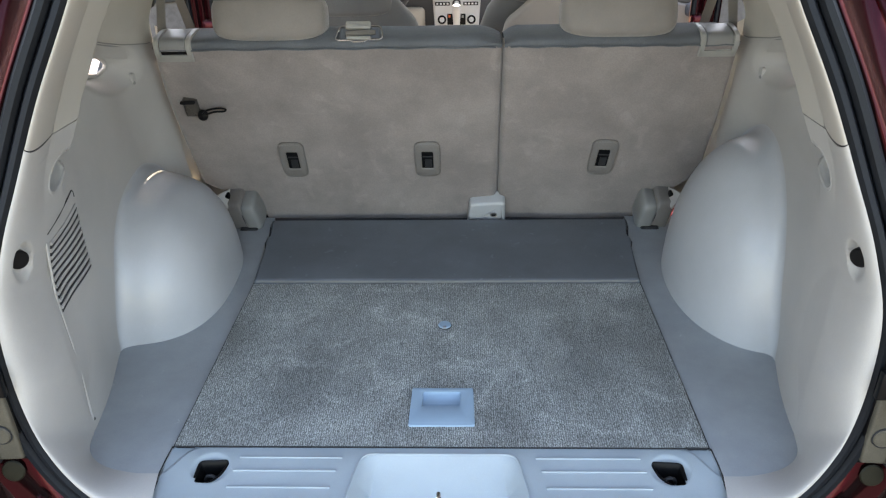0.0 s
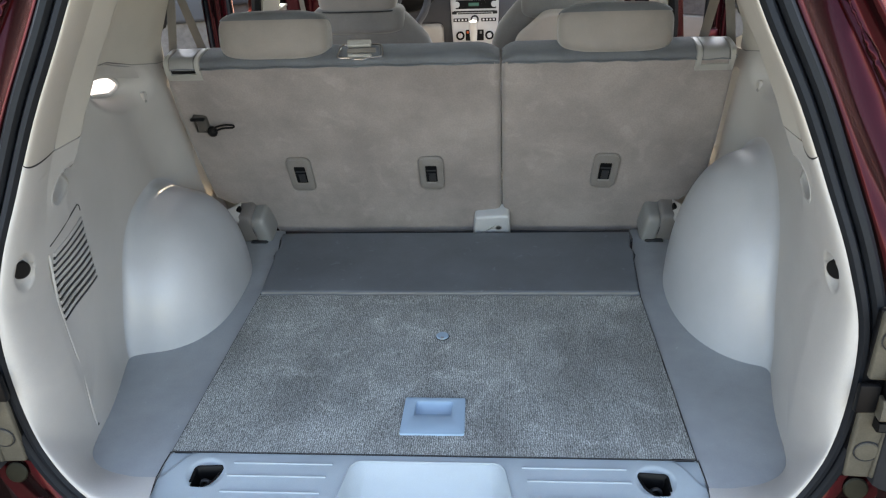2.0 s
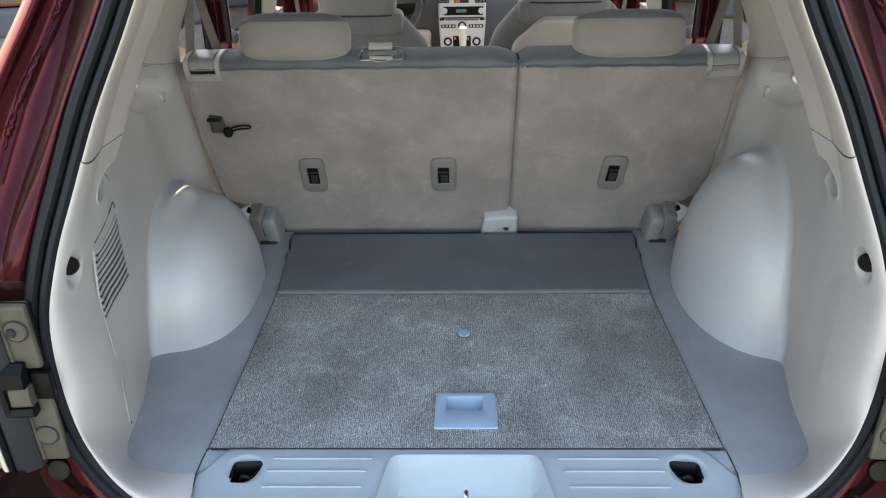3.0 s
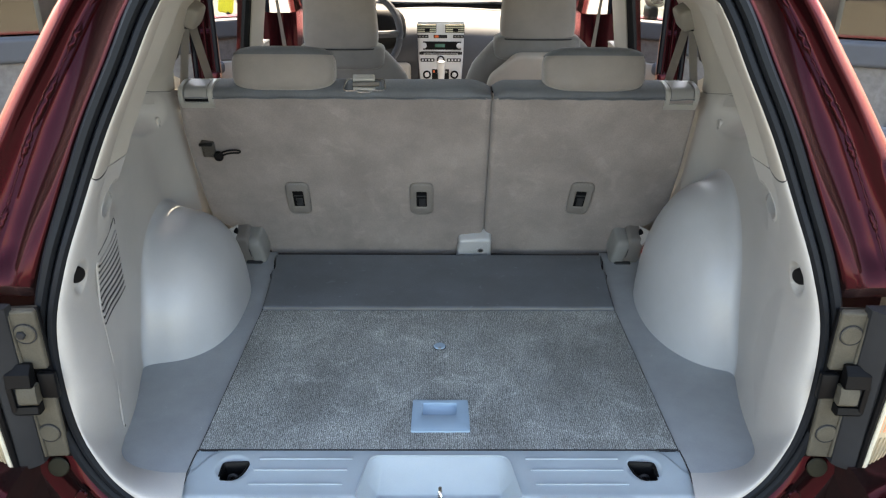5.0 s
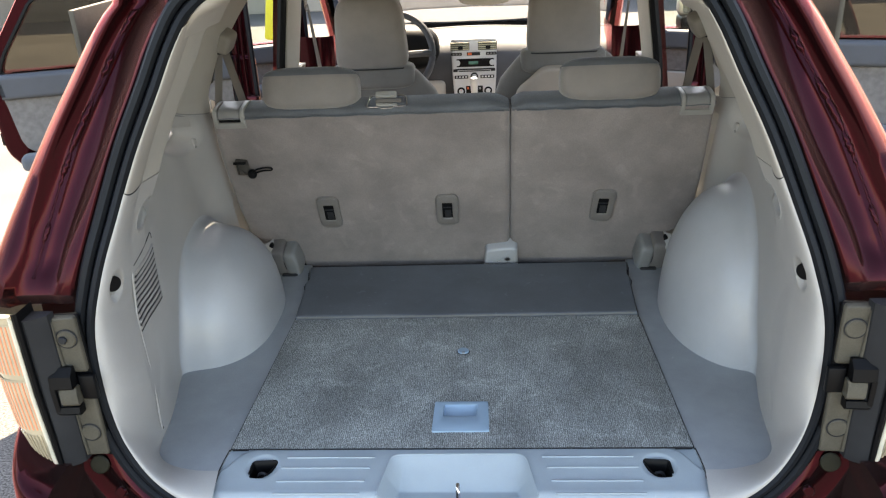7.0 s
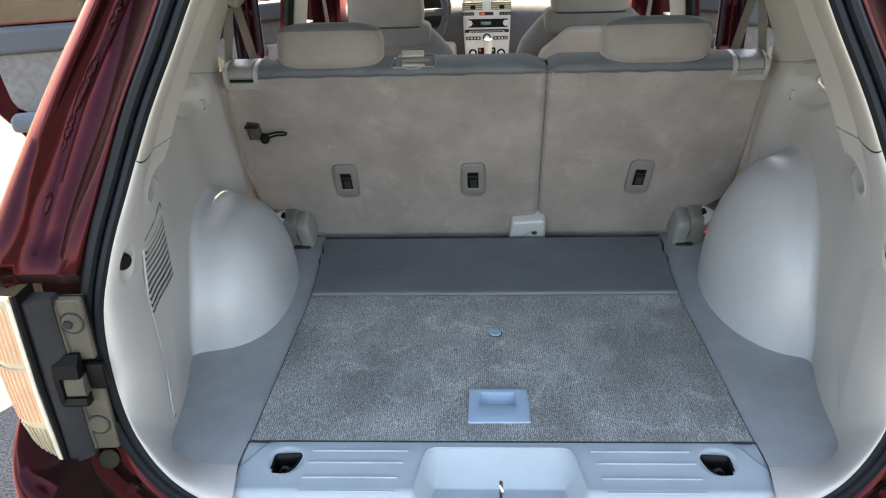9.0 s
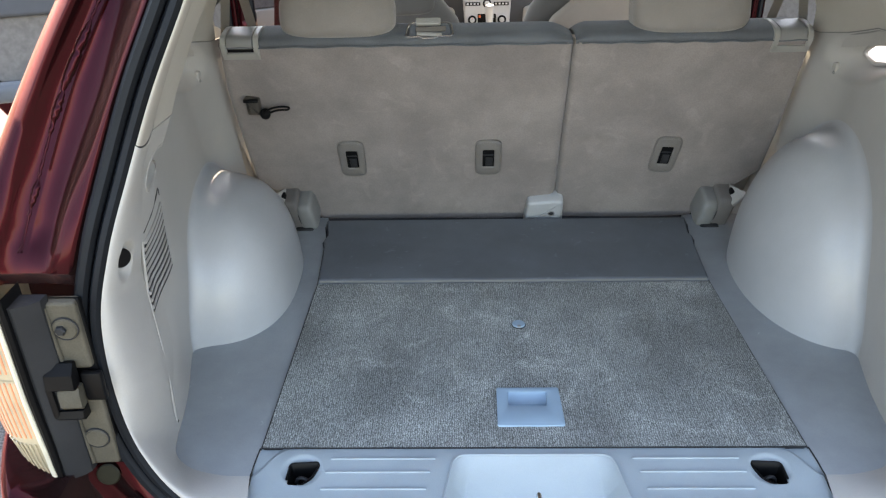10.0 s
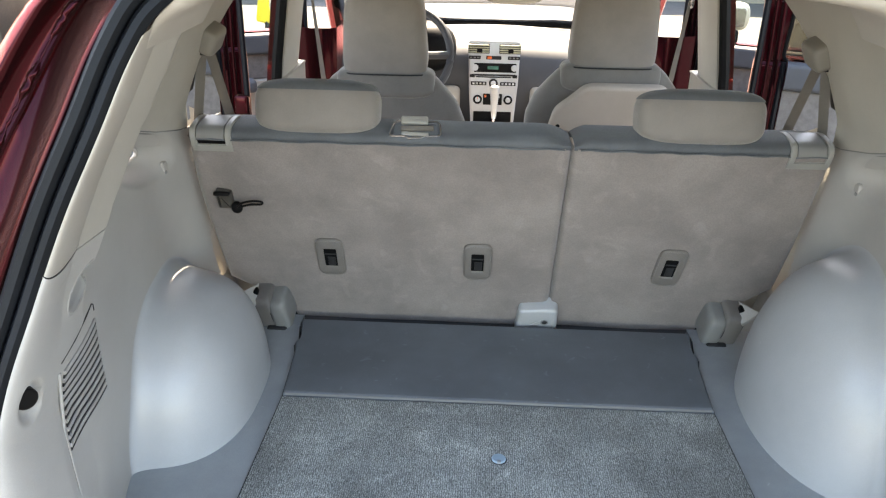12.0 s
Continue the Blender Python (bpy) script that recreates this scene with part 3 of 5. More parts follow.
    part("strip", loft([[(0.708, -0.120, z), (0.710, -0.138, z), (0.718, -0.147, z), (0.740, -0.160, z), (0.750, -0.156, z), (0.750, -0.12, z)] for z in [0.835 + 0.318 * i / 12 for i in range(13)]], caps=True), DARK, mount, "dark grey plastic strip", S=S)
    for dz, lab in ((0.10, "upper"), (-0.105, "lower")):
        c = m @ Vector((-0.004 if dz > 0 else -0.002, dz, 0))
        part("stud", disc(c, 0.0175, 0.004, m.to_3x3()), METAL, mount, S=S)
        part("stud_ring", tube([c + m.to_3x3() @ Vector((0.0185 * math.cos(a), 0.0185 * math.sin(a), 0.0015)) for a in [2 * math.pi * k / 24 for k in range(24)]], 0.0013, 6, closed=True), DARK, mount, S=S)
    if S < 0:
        part("bolt", disc(m @ Vector((0.001, 0.10, 0.004)), 0.008, 0.006, m.to_3x3(), 6), DARK, mount, "dark bolt head", S=S)
    # bump stop
    def jaw(pts, x0, x1):
        """A block with the side outline pts (up, out), between two places across."""
        rows = [[m @ Vector((x * 0.72 + 0.004, v * 0.94, w * 0.58)) for v, w in pts] for x in (x0, x0 + 0.003, x1 - 0.003, x1)]
        for r, k in ((rows[0], 0.94), (rows[3], 0.94)):
            c = sum(r, Vector()) / len(r)
            r[:] = [c + (p - c) * k for p in r]
        return loft(rows, ring=True, caps=True)

    part("housing", jaw([(0.048, 0.004), (0.050, 0.020), (0.036, 0.044), (0.012, 0.050), (0.006, 0.040), (0.008, 0.004)], -0.012, 0.044), BLACK, mount, "black bump stop housing", S=S, angle=30)
    part("housing_cheek", jaw([(0.012, 0.004), (0.014, 0.048), (-0.044, 0.046), (-0.050, 0.004)], 0.034, 0.046), BLACK, mount, S=S, angle=30)
    part("roller", jaw([(0.006, 0.006), (0.008, 0.034), (0.000, 0.042), (-0.026, 0.044), (-0.032, 0.036), (-0.032, 0.006)], -0.016, 0.028), METAL, mount, "worn grey metal roller block", S=S, angle=30)
    part("jaw", jaw([(-0.036, 0.004), (-0.034, 0.042), (-0.046, 0.048), (-0.054, 0.036), (-0.056, 0.004)], -0.014, 0.044), BLACK, mount, S=S, angle=30)
    part("slot", rbox(m @ Vector((-0.024, 0.0, 0.004)), (0.03, 0.012, 0.05), 0.003, 2), BLACK, mount, S=S)

# ---- trim of the load bay ----
def flare(y):
    """The side wall's place in plan: it opens towards the seat, less so past the access cover."""
    return 0.622 + 0.22 * y - 0.105 * 0.5 * (y - 0.26 + math.hypot(y - 0.26, 0.06))


def wall_x(y, z):
    """The side wall, drawn in where it meets the seat."""
    w = flare(y) + 0.013 * ease(0.93, 0.76, z)
    e = rim_at(max(z, 0.95)).x - 0.030 + 0.10 * (y - 0.0)
    k = max(0.0, min(1.0, (y - 0.02) / 0.30))
    k = k * k * (3 - 2 * k)
    x = (e * (1 - k) + w * k) if z > 1.15 else w * k + (1 - k) * min(e, w + lerp(z, [0.75, 1.1], [0.002, 0.01]))
    ys = 0.725 + 0.42 * (1.262 - z)                  # the seat's back at this height
    c = max(0.0, min(1.0, (y - ys + 0.165) / 0.215))
    return x - c * c * (3 - 2 * c) * max(0.0, x - 0.697) * max(0.0, min(1.0, (z - 0.76) / 0.08))


TRAYEDGE = catmull([(0.490, -0.062, FLOOR - 0.004), (0.540, -0.060, FLOOR - 0.004), (0.598, -0.042, FLOOR - 0.004), (0.634, -0.008, FLOOR - 0.003), (0.647, 0.045, FLOOR - 0.002)], 12)


def bezier(a, b, c, n):
    return [(1 - t) ** 2 * a + 2 * t * (1 - t) * b + t * t * c for t in [k / n for k in range(n + 1)]]


WIN_TIP, WIN_Z, WIN_H = 0.650, 1.2680, 0.0205      # the small tapered window: its blunt end and half height


def tear(y, z, grow=0.0):
    """Inside the small tapered window at the top of the wall."""
    u = (WIN_TIP + grow - y) / 0.20
    return 0 < u < 1 and abs(z - WIN_Z - 0.24 * (WIN_TIP - y)) < (WIN_H + grow) * math.sqrt(min(1, u / 0.16)) * math.sqrt(min(1, (1 - u) / 0.3))


def joint_z(y):
    """Height of the joint between the lower and the upper side trim."""
    return lerp(y, [0.0, 0.07, 0.17, 0.30, 0.45, 0.55, 0.66, 0.76, 1.03], [1.330, 1.322, 1.312, 1.345, 1.356, 1.345, 1.310, 1.287, 1.255])


def surf_x(y, z):
    """The side wall, the proud tailgate pillar in front of it, and the upper trim leaning inwards above it."""
    p = rim_at(z)
    face = p.x - 0.005 + 0.005 * (y - p.y - 0.058)
    deep = (flare(y) if y < 0.40 else wall_x(y, min(z, 1.333))) + 0.030 * (1 - ease(0.30, 0.66, y)) - 0.42 * max(0.0, z - 1.333)
    edge = 0.172 + p.y - rim_at(1.31).y
    k = ease(edge, edge + 0.024, y)
    x = face * (1 - k) + deep * k
    # hollow round the little window
    d = math.hypot((y - 0.585) / 0.15, (z - WIN_Z - 0.24 * (WIN_TIP - y) + 0.004) / 0.062)
    hollow = 0.050 * ease(1.0, 0.25, d)
    g = ease(1.16, 1.29, z)
    return (wall_x(y, min(z, 1.333)) * (1 - g) + x * g if z <= 1.333 else x) + hollow


def dent(v, c, out, du, dv, depth, sharp):
    """Presses an oval hollow into the trim round c, along out."""
    d = v - c
    side_ = out.cross(Vector((0, 0, 1))).normalized()
    p, q = d.dot(side_), d.z
    r = math.hypot(p / du, q / dv)
    if r < 1 and abs(d.dot(out)) < 0.05:
        k = min(1.0, (1 - r) / (1 - sharp))
        return v + out * depth * k * k * (3 - 2 * k)
    return v


for S in (-1, 1):
    side = thing("side_trim", (S * 0.66, 0.4, FLOOR), "pale grey moulded plastic side trim of the load bay", "side trim", "side trims")
    bm = bmesh.new()
    low = catmull([p for p in RIM if p.z < 0.858 and p.x > 0.485], 5)
    rows = []
    for i, p in enumerate(low):                                # the corner dish
        t = i / (len(low) - 1)
        q = t * (len(TRAYEDGE) - 1)
        c = TRAYEDGE[int(q)].lerp(TRAYEDGE[min(len(TRAYEDGE) - 1, int(q) + 1)], q - int(q))
        if i == len(low) - 1:
            c = TRAYEDGE[-1]
        q0, q1 = low[max(i - 1, 0)], low[min(i + 1, len(low) - 1)]
        tan = (q1 - q0).normalized()
        inn = Vector((-tan.z, 0, tan.x)).normalized()
        a = p + inn * 0.0185 + Vector((0, -0.010, 0))
        mid = a + inn * (0.032 - 0.014 * t) + Vector((0, -0.005, 0))
        rows.append(bezier(a, mid, c, 30))
    NH = 150
    high = [0.86 + 0.492 * i / NH for i in range(NH + 1)]
    NW = 190
    wall = []
    for i, z in enumerate(high):
        t = i / NH
        p = rim_at(z)
        yc = p.y + 0.115 if t > 0.3 else lerp(t, [0, 0.3], [0.045, rim_at(high[45]).y + 0.115])
        zc = (FLOOR - 0.002) + (joint_z(yc) - FLOOR + 0.002) * t
        c = Vector((surf_x(yc, zc), yc, zc)) if i else TRAYEDGE[-1]
        tan = (rim_at(z + 0.008) - rim_at(z - 0.008)).normalized()
        k = ease(0.3, 0.9, t)
        a = p + Vector((-0.0185 + (0.0185 - 0.0185 * tan.z) * k, -0.010 + 0.001 * k, 0.0185 * tan.x * k))
        g = min(1.0, t / 0.12)
        mid = Vector((min(a.x, c.x) - 0.014, a.y - 0.004, (a.z + c.z) / 2 * g + a.z * (1 - g)))
        rows.append(bezier(a, mid, c, 30))
        run = [c]
        for k in range(1, NW + 1):
            y = c.y + (0.25 - c.y) * k / 80 if k <= 80 else 0.25 + 0.78 * (k - 80) / (NW - 80)
            zz = (FLOOR - 0.002) + (joint_z(y) - FLOOR + 0.002) * t
            run.append(Vector((surf_x(y, zz), y, zz)))
        wall.append(run)
    base = len(low)
    for k in range(120):                                       # ease the dish into the wall
        old = [list(r) for r in rows]
        for i in range(max(1, base - 45), base + 40):
            for j in range(1, 30):
                g = 0.5 * min(1, j / 4) * (1 - (j / 30) ** 2) * (1 - abs(i - base) / 46)
                rows[i][j] = old[i][j] * (1 - g) + (old[i - 1][j] + old[i + 1][j]) * (g / 2)
    GRIP, BUFFER = Vector((surf_x(0.120, 1.244), 0.120, 1.244)), Vector((0.623, -0.044, 1.164))
    for r in rows + wall:
        for k, v in enumerate(r):
            r[k] = dent(v, BUFFER, Vector((0.80, 0.60, 0)), 0.024, 0.036, 0.016, 0.66)
    ledge = list(rows[-1])
    rows.append([v + Vector((0.004, 0.002, -0.001)) for v in rows[-1]])
    wall.append([v + Vector((0.004, 0, -0.001)) for v in wall[-1]])
    rows.append([v + Vector((0.010, 0.004, -0.030)) for v in rows[-1]])
    wall.append([v + Vector((0.010, 0, -0.030)) for v in wall[-1]])
    loft(rows, bm)
    loft(wall, bm)
    weld(bm, 1e-4)
    bmesh.ops.delete(bm, geom=[f for f in bm.faces if tear(f.calc_center_median().y, f.calc_center_median().z)], context="FACES")
    gone = []
    for f in bm.faces:
        q = f.calc_center_median()
        if 0.86 < q.z < 1.235 and q.y > 0.725 + 0.42 * (1.262 - q.z) + 0.050 - 0.030 * ease(1.08, 0.94, q.z):
            gone.append(f)
    bmesh.ops.delete(bm, geom=gone, context="FACES")
    def in_grip(q, k=1.0):
        return q.z > 1.15 and math.hypot((q.y - GRIP.y - 0.62 * (q.z - GRIP.z)) / (0.039 * k), (q.z - GRIP.z) / (0.027 * k)) < 1

    near = [v.co.copy() for v in bm.verts if in_grip(v.co, 1.8)]
    mouth = []
    for k in range(32):
        a = 2 * math.pi * k / 32
        y, z = GRIP.y + 0.040 * math.cos(a) + 0.62 * 0.028 * math.sin(a), GRIP.z + 0.028 * math.sin(a)
        best = sorted(near, key=lambda v: (v.y - y) ** 2 + (v.z - z) ** 2)[:4]
        mouth.append(Vector((sum(v.x for v in best) / 4, y, z)))
    bmesh.ops.delete(bm, geom=[f for f in bm.faces if in_grip(f.calc_center_median())], context="FACES")
    part("panel", bm, TRIM, side, S=S, angle=60)
    gc = sum(mouth, Vector()) / 32
    rows = [[gc + (v - gc) * k + Vector((1, 0.22, 0.15)) * (1.5 * d * (1 + 12 * max(0.0, d) * (v.z - gc.z) / 0.028)) for v in mouth] for k, d in ((1.22, 0.0035), (1.10, -0.0006), (1.02, 0.0006), (0.97, 0.006), (0.94, 0.026), (0.84, 0.036), (0.50, 0.040), (0.02, 0.041))]
    part("grip_pocket", loft(rows, ring=True, caps=False), TRIM, side, "deep oval grip pocket", S=S, angle=50)
    # Beige sheets added beside the seat so that its gap shows sunlit.
    part("sun_catcher", loft([[(0.695 + 0.26 * min(z - 0.74, 0.24) + 0.02 * max(0.0, z - 0.98) + 0.012 * k / 8, 0.77 + 0.30 * k / 8, z) for k in range(9)] for z in [0.74 + 0.50 * i / 10 for i in range(11)]]), BEIGE, side, "added beige sheet sloped to catch sun beside the rear seat", S=S)
    part("sun_catcher_end", rbox((0.64, 1.075, 0.83), (0.19, 0.01, 0.20), 0.003), BEIGE, side, S=S)
    # wheel arch
    ARCHES = {1: ((0.707, 0.560, 0.732), (0.176, 0.275, 0.375), 2.15), -1: ((0.700, 0.571, 0.689), (0.184, 0.256, 0.317), 2.62)}
    part("wheel_arch", blob(*ARCHES[S], 96, 48), ARCHTRIM, side, "bulging grey wheel arch cover", S=S, angle=60)
    ac, ar, ae = ARCHES[S]
    sp = lambda v: math.copysign(abs(v) ** (2 / ae), v)
    rows = []
    for k in range(81):
        ang = math.pi * (1.02 - 0.92 * k / 80)
        cy, cz = ar[1] * sp(math.cos(ang)), ar[2] * sp(math.sin(ang))
        deep = lambda q: ac[0] - ar[0] * (1 - q ** ae) ** (1 / ae)
        q = next((0.70 + 0.30 * i / 300 for i in range(300) if deep(0.70 + 0.30 * i / 300) > surf_x(ac[1] + (0.70 + 0.30 * i / 300) * cy, ac[2] + (0.70 + 0.30 * i / 300) * cz)), 0.999)
        run = math.hypot(cy, cz)
        on_arch = lambda v: Vector((deep(v) - 0.0003, ac[1] + v * cy, ac[2] + v * cz))
        on_side = lambda v: Vector((surf_x(ac[1] + v * cy, ac[2] + v * cz) - 0.0004, ac[1] + v * cy, ac[2] + v * cz))
        wide = (0.022 + 0.003 * ease(0.0, 0.45, k / 80)) * ease(1.0, 0.86, k / 80)
        v0 = max(0.5, q - 0.022 * wide / 0.03)
        p0, p1, p2 = on_arch(v0), on_side(q), on_side(q + (wide + 0.002) / run)
        la, lb = 0.62 * (p1 - p0).length, 0.62 * (p2 - p1).length
        c1, c2 = p0 + (on_arch(v0 + 0.001) - p0).normalized() * la, p2 - (on_side(q + (wide + 0.002) / run) - on_side(q + (wide - 0.002) / run)).normalized() * lb
        rows.append([(1 - t) ** 3 * p0 + 3 * t * (1 - t) ** 2 * c1 + 3 * t * t * (1 - t) * c2 + t ** 3 * p2 for t in [i / 12 for i in range(13)]])
    part("arch_fillet", loft(rows), ARCHTRIM, side, S=S, angle=80)
    # tapered little window and its rim
    pts = []
    for k in range(41):
        u = k / 40
        for_y = WIN_TIP + 0.0005 - 0.19 * u * u
        h = (WIN_H + 0.001) * math.sqrt(min(1, (WIN_TIP + 0.001 - for_y) / 0.2 / 0.16)) * math.sqrt(min(1, (for_y - WIN_TIP + 0.2) / 0.06))
        pts.append(Vector((for_y, WIN_Z + 0.24 * (WIN_TIP - for_y), h)))
    edge_pts = [Vector((surf_x(p.x, p.y + p.z) - 0.0005, p.x, p.y + p.z)) for p in reversed(pts)] + [Vector((surf_x(p.x, p.y - p.z) - 0.0005, p.x, p.y - p.z)) for p in pts[1:]]
    part("window_rim", tube(edge_pts, 0.0048, 8, closed=True), TRIM, side, S=S)
    # screw in the grip pocket, buffer, wall button
    m = facing(gc + Vector((0.030, 0.012, -0.012)), (-0.94, -0.34, 0.2))
    part("grip_screw", disc(m @ Vector((0, 0, 0)), 0.006, 0.004, m.to_3x3(), 14, 0.0015), LEVER, side, "pale screw head", S=S)
    m = facing(BUFFER, (-0.80, -0.60, 0.0))
    part("buffer", disc(m @ Vector((0.002, 0.003, -0.014)), 0.0150, 0.013, m.to_3x3()), BLACK, side, "round black rubber buffer", S=S)
    m = facing((surf_x(0.692, 1.220), 0.692, 1.220), (-1, -0.12, 0))
    part("wall_button", plate(rounded([(-0.008, -0.018), (0.008, -0.018), (0.008, 0.018), (-0.008, 0.018)], 0.0075), m @ pose(0, 0, 0.0012), 0.008, 0.0025), TRIM, side, S=S)
    part("wall_hook", disc(m @ Vector((0.003, -0.004, 0.0)), 0.0045, 0.003, m.to_3x3()), GREY, side, S=S)
    if S < 0:
        # access cover with its louvres
        def on_wall(y, z, d=0.0):
            return Vector((wall_x(y, z) - d, y, z))

        part("cover_edge", tube([on_wall(y, z, -0.001) for y, z in ((0.040, 1.150), (0.038, 1.05), (0.040, 0.95), (0.046, 0.86), (0.052, 0.768))], 0.0026, 6), TRIM, side, "raised edge of the access cover", S=S)
        part("cover_groove", tube([on_wall(y, z, -0.0005) for y, z in ((0.044, 1.164), (0.10, 1.168), (0.16, 1.170), (0.204, 1.168), (0.214, 1.162), (0.217, 1.150))], 0.0016, 6), DARK, side, "dark groove of the access cover", S=S)
        part("cover_pin", disc(on_wall(0.054, 0.768, -0.002), 0.003, 0.004, facing((0, 0, 0), (-1, 0, 0)).to_3x3(), 10, 0.0005), DARK, side, S=S)
        for k in range(10):
            f = k / 9
            z0, z1 = 1.134 - 0.116 * f, 1.130 - 0.124 * f
            y0, y1 = 0.056 - 0.014 * f, 0.210 + 0.006 * f
            part("slot", tube([on_wall(y0 + (y1 - y0) * s / 6, z0 + (z1 - z0) * s / 6, -0.0012) for s in range(7)], 0.0046, 6), DARK, side, "dark louvre slot", S=S)
            part("louvre", tube([on_wall(y0 + (y1 - y0) * s / 6, z0 + 0.0062 + (z1 - z0) * s / 6, 0.001) for s in range(7)], 0.0036, 6), TRIM, side, S=S)
    # upper trim: tailgate pillar, rear quarter
    upper = thing("pillar_trim", (S * 0.6, 0.3, 1.33), "beige plastic trim of the rear pillar and roof side", "pillar trim", "pillar trims")
    rows, wall = [], []
    for i in range(25):
        z = 1.3532 + 0.3108 * i / 24
        p = rim_at(z)
        tan = (rim_at(min(z + 0.008, 1.668)) - rim_at(z - 0.008)).normalized()
        a = p + Vector((-tan.z, 0, tan.x)).normalized() * 0.0185 + Vector((0, -0.009, 0))
        zc = joint_z(p.y + 0.115) + 0.0025 + (1.664 - joint_z(p.y + 0.115)) * i / 24
        c = Vector((surf_x(p.y + 0.115, zc), p.y + 0.115, zc))
        mid = Vector((min(a.x, c.x) - 0.014, a.y - 0.004, (z + zc) / 2))
        rows.append(bezier(a, mid, c, 16))
        yf = lerp(z, [1.334, 1.47, 1.553, 1.664], [0.80, 0.805, 0.92, 1.15])
        w = []
        for k in range(101):
            f = k / 100
            y = c.y + (yf - c.y) * f
            zz = joint_z(y) + 0.0025 + (1.664 - joint_z(y)) * i / 24
            w.append(Vector((surf_x(y, zz) - (0.0 if zz > 1.333 else 0.001), y, zz)))
        wall.append(w)
    part("jamb_cover", loft([[(0.772 - 0.05 * k / 6, 1.02 + 0.18 * k / 6, 0.42 + (0.85 - 0.10 * k / 6) * i / 6) for k in range(7)] for i in range(7)]), BEIGE, upper, "beige lower trim by the rear door", S=S)
    ride = [0.02 + 0.78 * k / 60 for k in range(61)]
    # Strips added behind the trim joint to keep daylight from leaking through.
    part("leak_stop", tube([Vector((surf_x(y, joint_z(y)) + 0.0085, y, joint_z(y) + 0.001)) for y in ride], 0.007, 8), GREY, upper, "grey strip added behind the trim joint to stop light leaks", S=S)
    part("leak_stop", tube([v + Vector((0.0075, 0.005, 0.001)) for v in ledge[1:]], 0.0062, 8), DARK, upper, "dark strip added behind the trim joint to stop light leaks", S=S)
    part("rear_pillar_cover", loft(rows[:22]), PILLAR, upper, S=S, angle=60)
    wall = [[v + Vector((0.020, 0, 0.0005)) for v in wall[0]], [v + Vector((0.002, 0, 0)) for v in wall[0]]] + [r + [r[-1] + Vector((0.004, 0.004, 0)), r[-1] + Vector((0.05, 0.02, 0))] for r in wall]
    wall[0] += [wall[0][-1]] * 2
    wall[1] += [wall[1][-1]] * 2
    part("quarter_cover", loft(wall), BEIGE, upper, S=S, angle=60)

top = [p for p in RIM if p.z > 1.60]
top = top + [Vector((-p.x, p.y, p.z)) for p in reversed(top[:-1])]
rows = []
for i, p in enumerate(top):
    t = (top[min(i + 1, len(top) - 1)] - top[max(i - 1, 0)]).normalized()
    inn = Vector((t.z, 0, -t.x)).normalized()
    inn = inn if inn.z < 0 or abs(inn.z) < 1e-6 else -inn
    grow = min(1.0, min(i, len(top) - 1 - i) / 8)                # dies into the pillar covers
    rows.append([p + inn * (0.0165 + (a - 0.0165) * grow) + Vector((0, b + 0.025 * (1 - grow), 0)) for a, b in ((0.0185, -0.004), (0.024, -0.003), (0.031, 0.010), (0.034, 0.035), (0.033, 0.08), (0.020, 0.22))])
tagged(part("roof_trim", loft(rows), PILLAR, angle=60), "beige trim along the roof edge of the tailgate opening", "roof trim", kind="structure")
tagged(part("ceiling", loft([[(x, y, 1.688 - 0.16 * x * x) for x in [0.60 * (2 * k / 12 - 1) for k in range(13)]] for y in [0.26 + 0.21 * i for i in range(11)]]), BEIGE), "beige cloth headliner", "headliner", kind="structure")

# ---- load floor ----
tagged(part("floor", rbox((0, 0.46, FLOOR - 0.050), (1.36, 0.90, 0.02), 0.004), DARK), "dark floor pan under the load bay covers", "floor", kind="structure")
carpet = thing("load_floor", (0, 0.28, FLOOR - 0.02), "grey looped carpet load floor panel, scuffed and flattened in patches", "load floor")
cm = pose(0, 0, FLOOR)
CO = rounded([(-0.481, 0.003), (0.481, 0.003), (0.468, 0.562), (-0.468, 0.562)], 0.004)
rows = []
for i in range(191):
    y = 0.003 + 0.559 * i / 190
    w = 0.4815 - 0.0125 * i / 190
    e = min(i, 190 - i)
    rows.append([(w * (2 * k / 320 - 1), y, FLOOR - (0.003 if e > 95 and min(e, k, 320 - k) == 0 else 0) + 0.0011 * noise.noise((k * 0.9, i * 0.9, 0.3)) + 0.0016 * noise.noise((k * 0.06, i * 0.06, 4.0))) for k in range(321)])
bm = loft(rows)
bmesh.ops.delete(bm, geom=[f for f in bm.faces if abs(f.calc_center_median().x - 0.003) < 0.056 and abs(f.calc_center_median().y - 0.108) < 0.050], context="FACES")
part("carpet", bm, CARPET, carpet, angle=80)
part("backing", ringplate(CO, rounded([(-0.053, 0.055), (0.059, 0.055), (0.059, 0.161), (-0.053, 0.161)], 0.004), cm @ pose(0, 0, -0.006), 0.014, 0.0), DARK, carpet)
part("front_joint", tube([(-0.4815, 0.0015, FLOOR - 0.001), (0, 0.0015, FLOOR - 0.001), (0.4815, 0.0015, FLOOR - 0.001)], 0.0015, 6), DARK, carpet, "dark joint in front of the sill")
hm = pose(0.003, 0.108, FLOOR + 0.003)
part("handle_plate", ringplate(rounded([(-0.062, -0.053), (0.062, -0.053), (0.060, 0.055), (-0.060, 0.055)], 0.005), rounded([(-0.040, 0.000), (0.034, 0.000), (0.036, 0.042), (-0.038, 0.042)], 0.005), hm, 0.018, 0.0015), HANDLE, carpet, "pale blue plastic pull handle plate")
bm = bmesh.new()
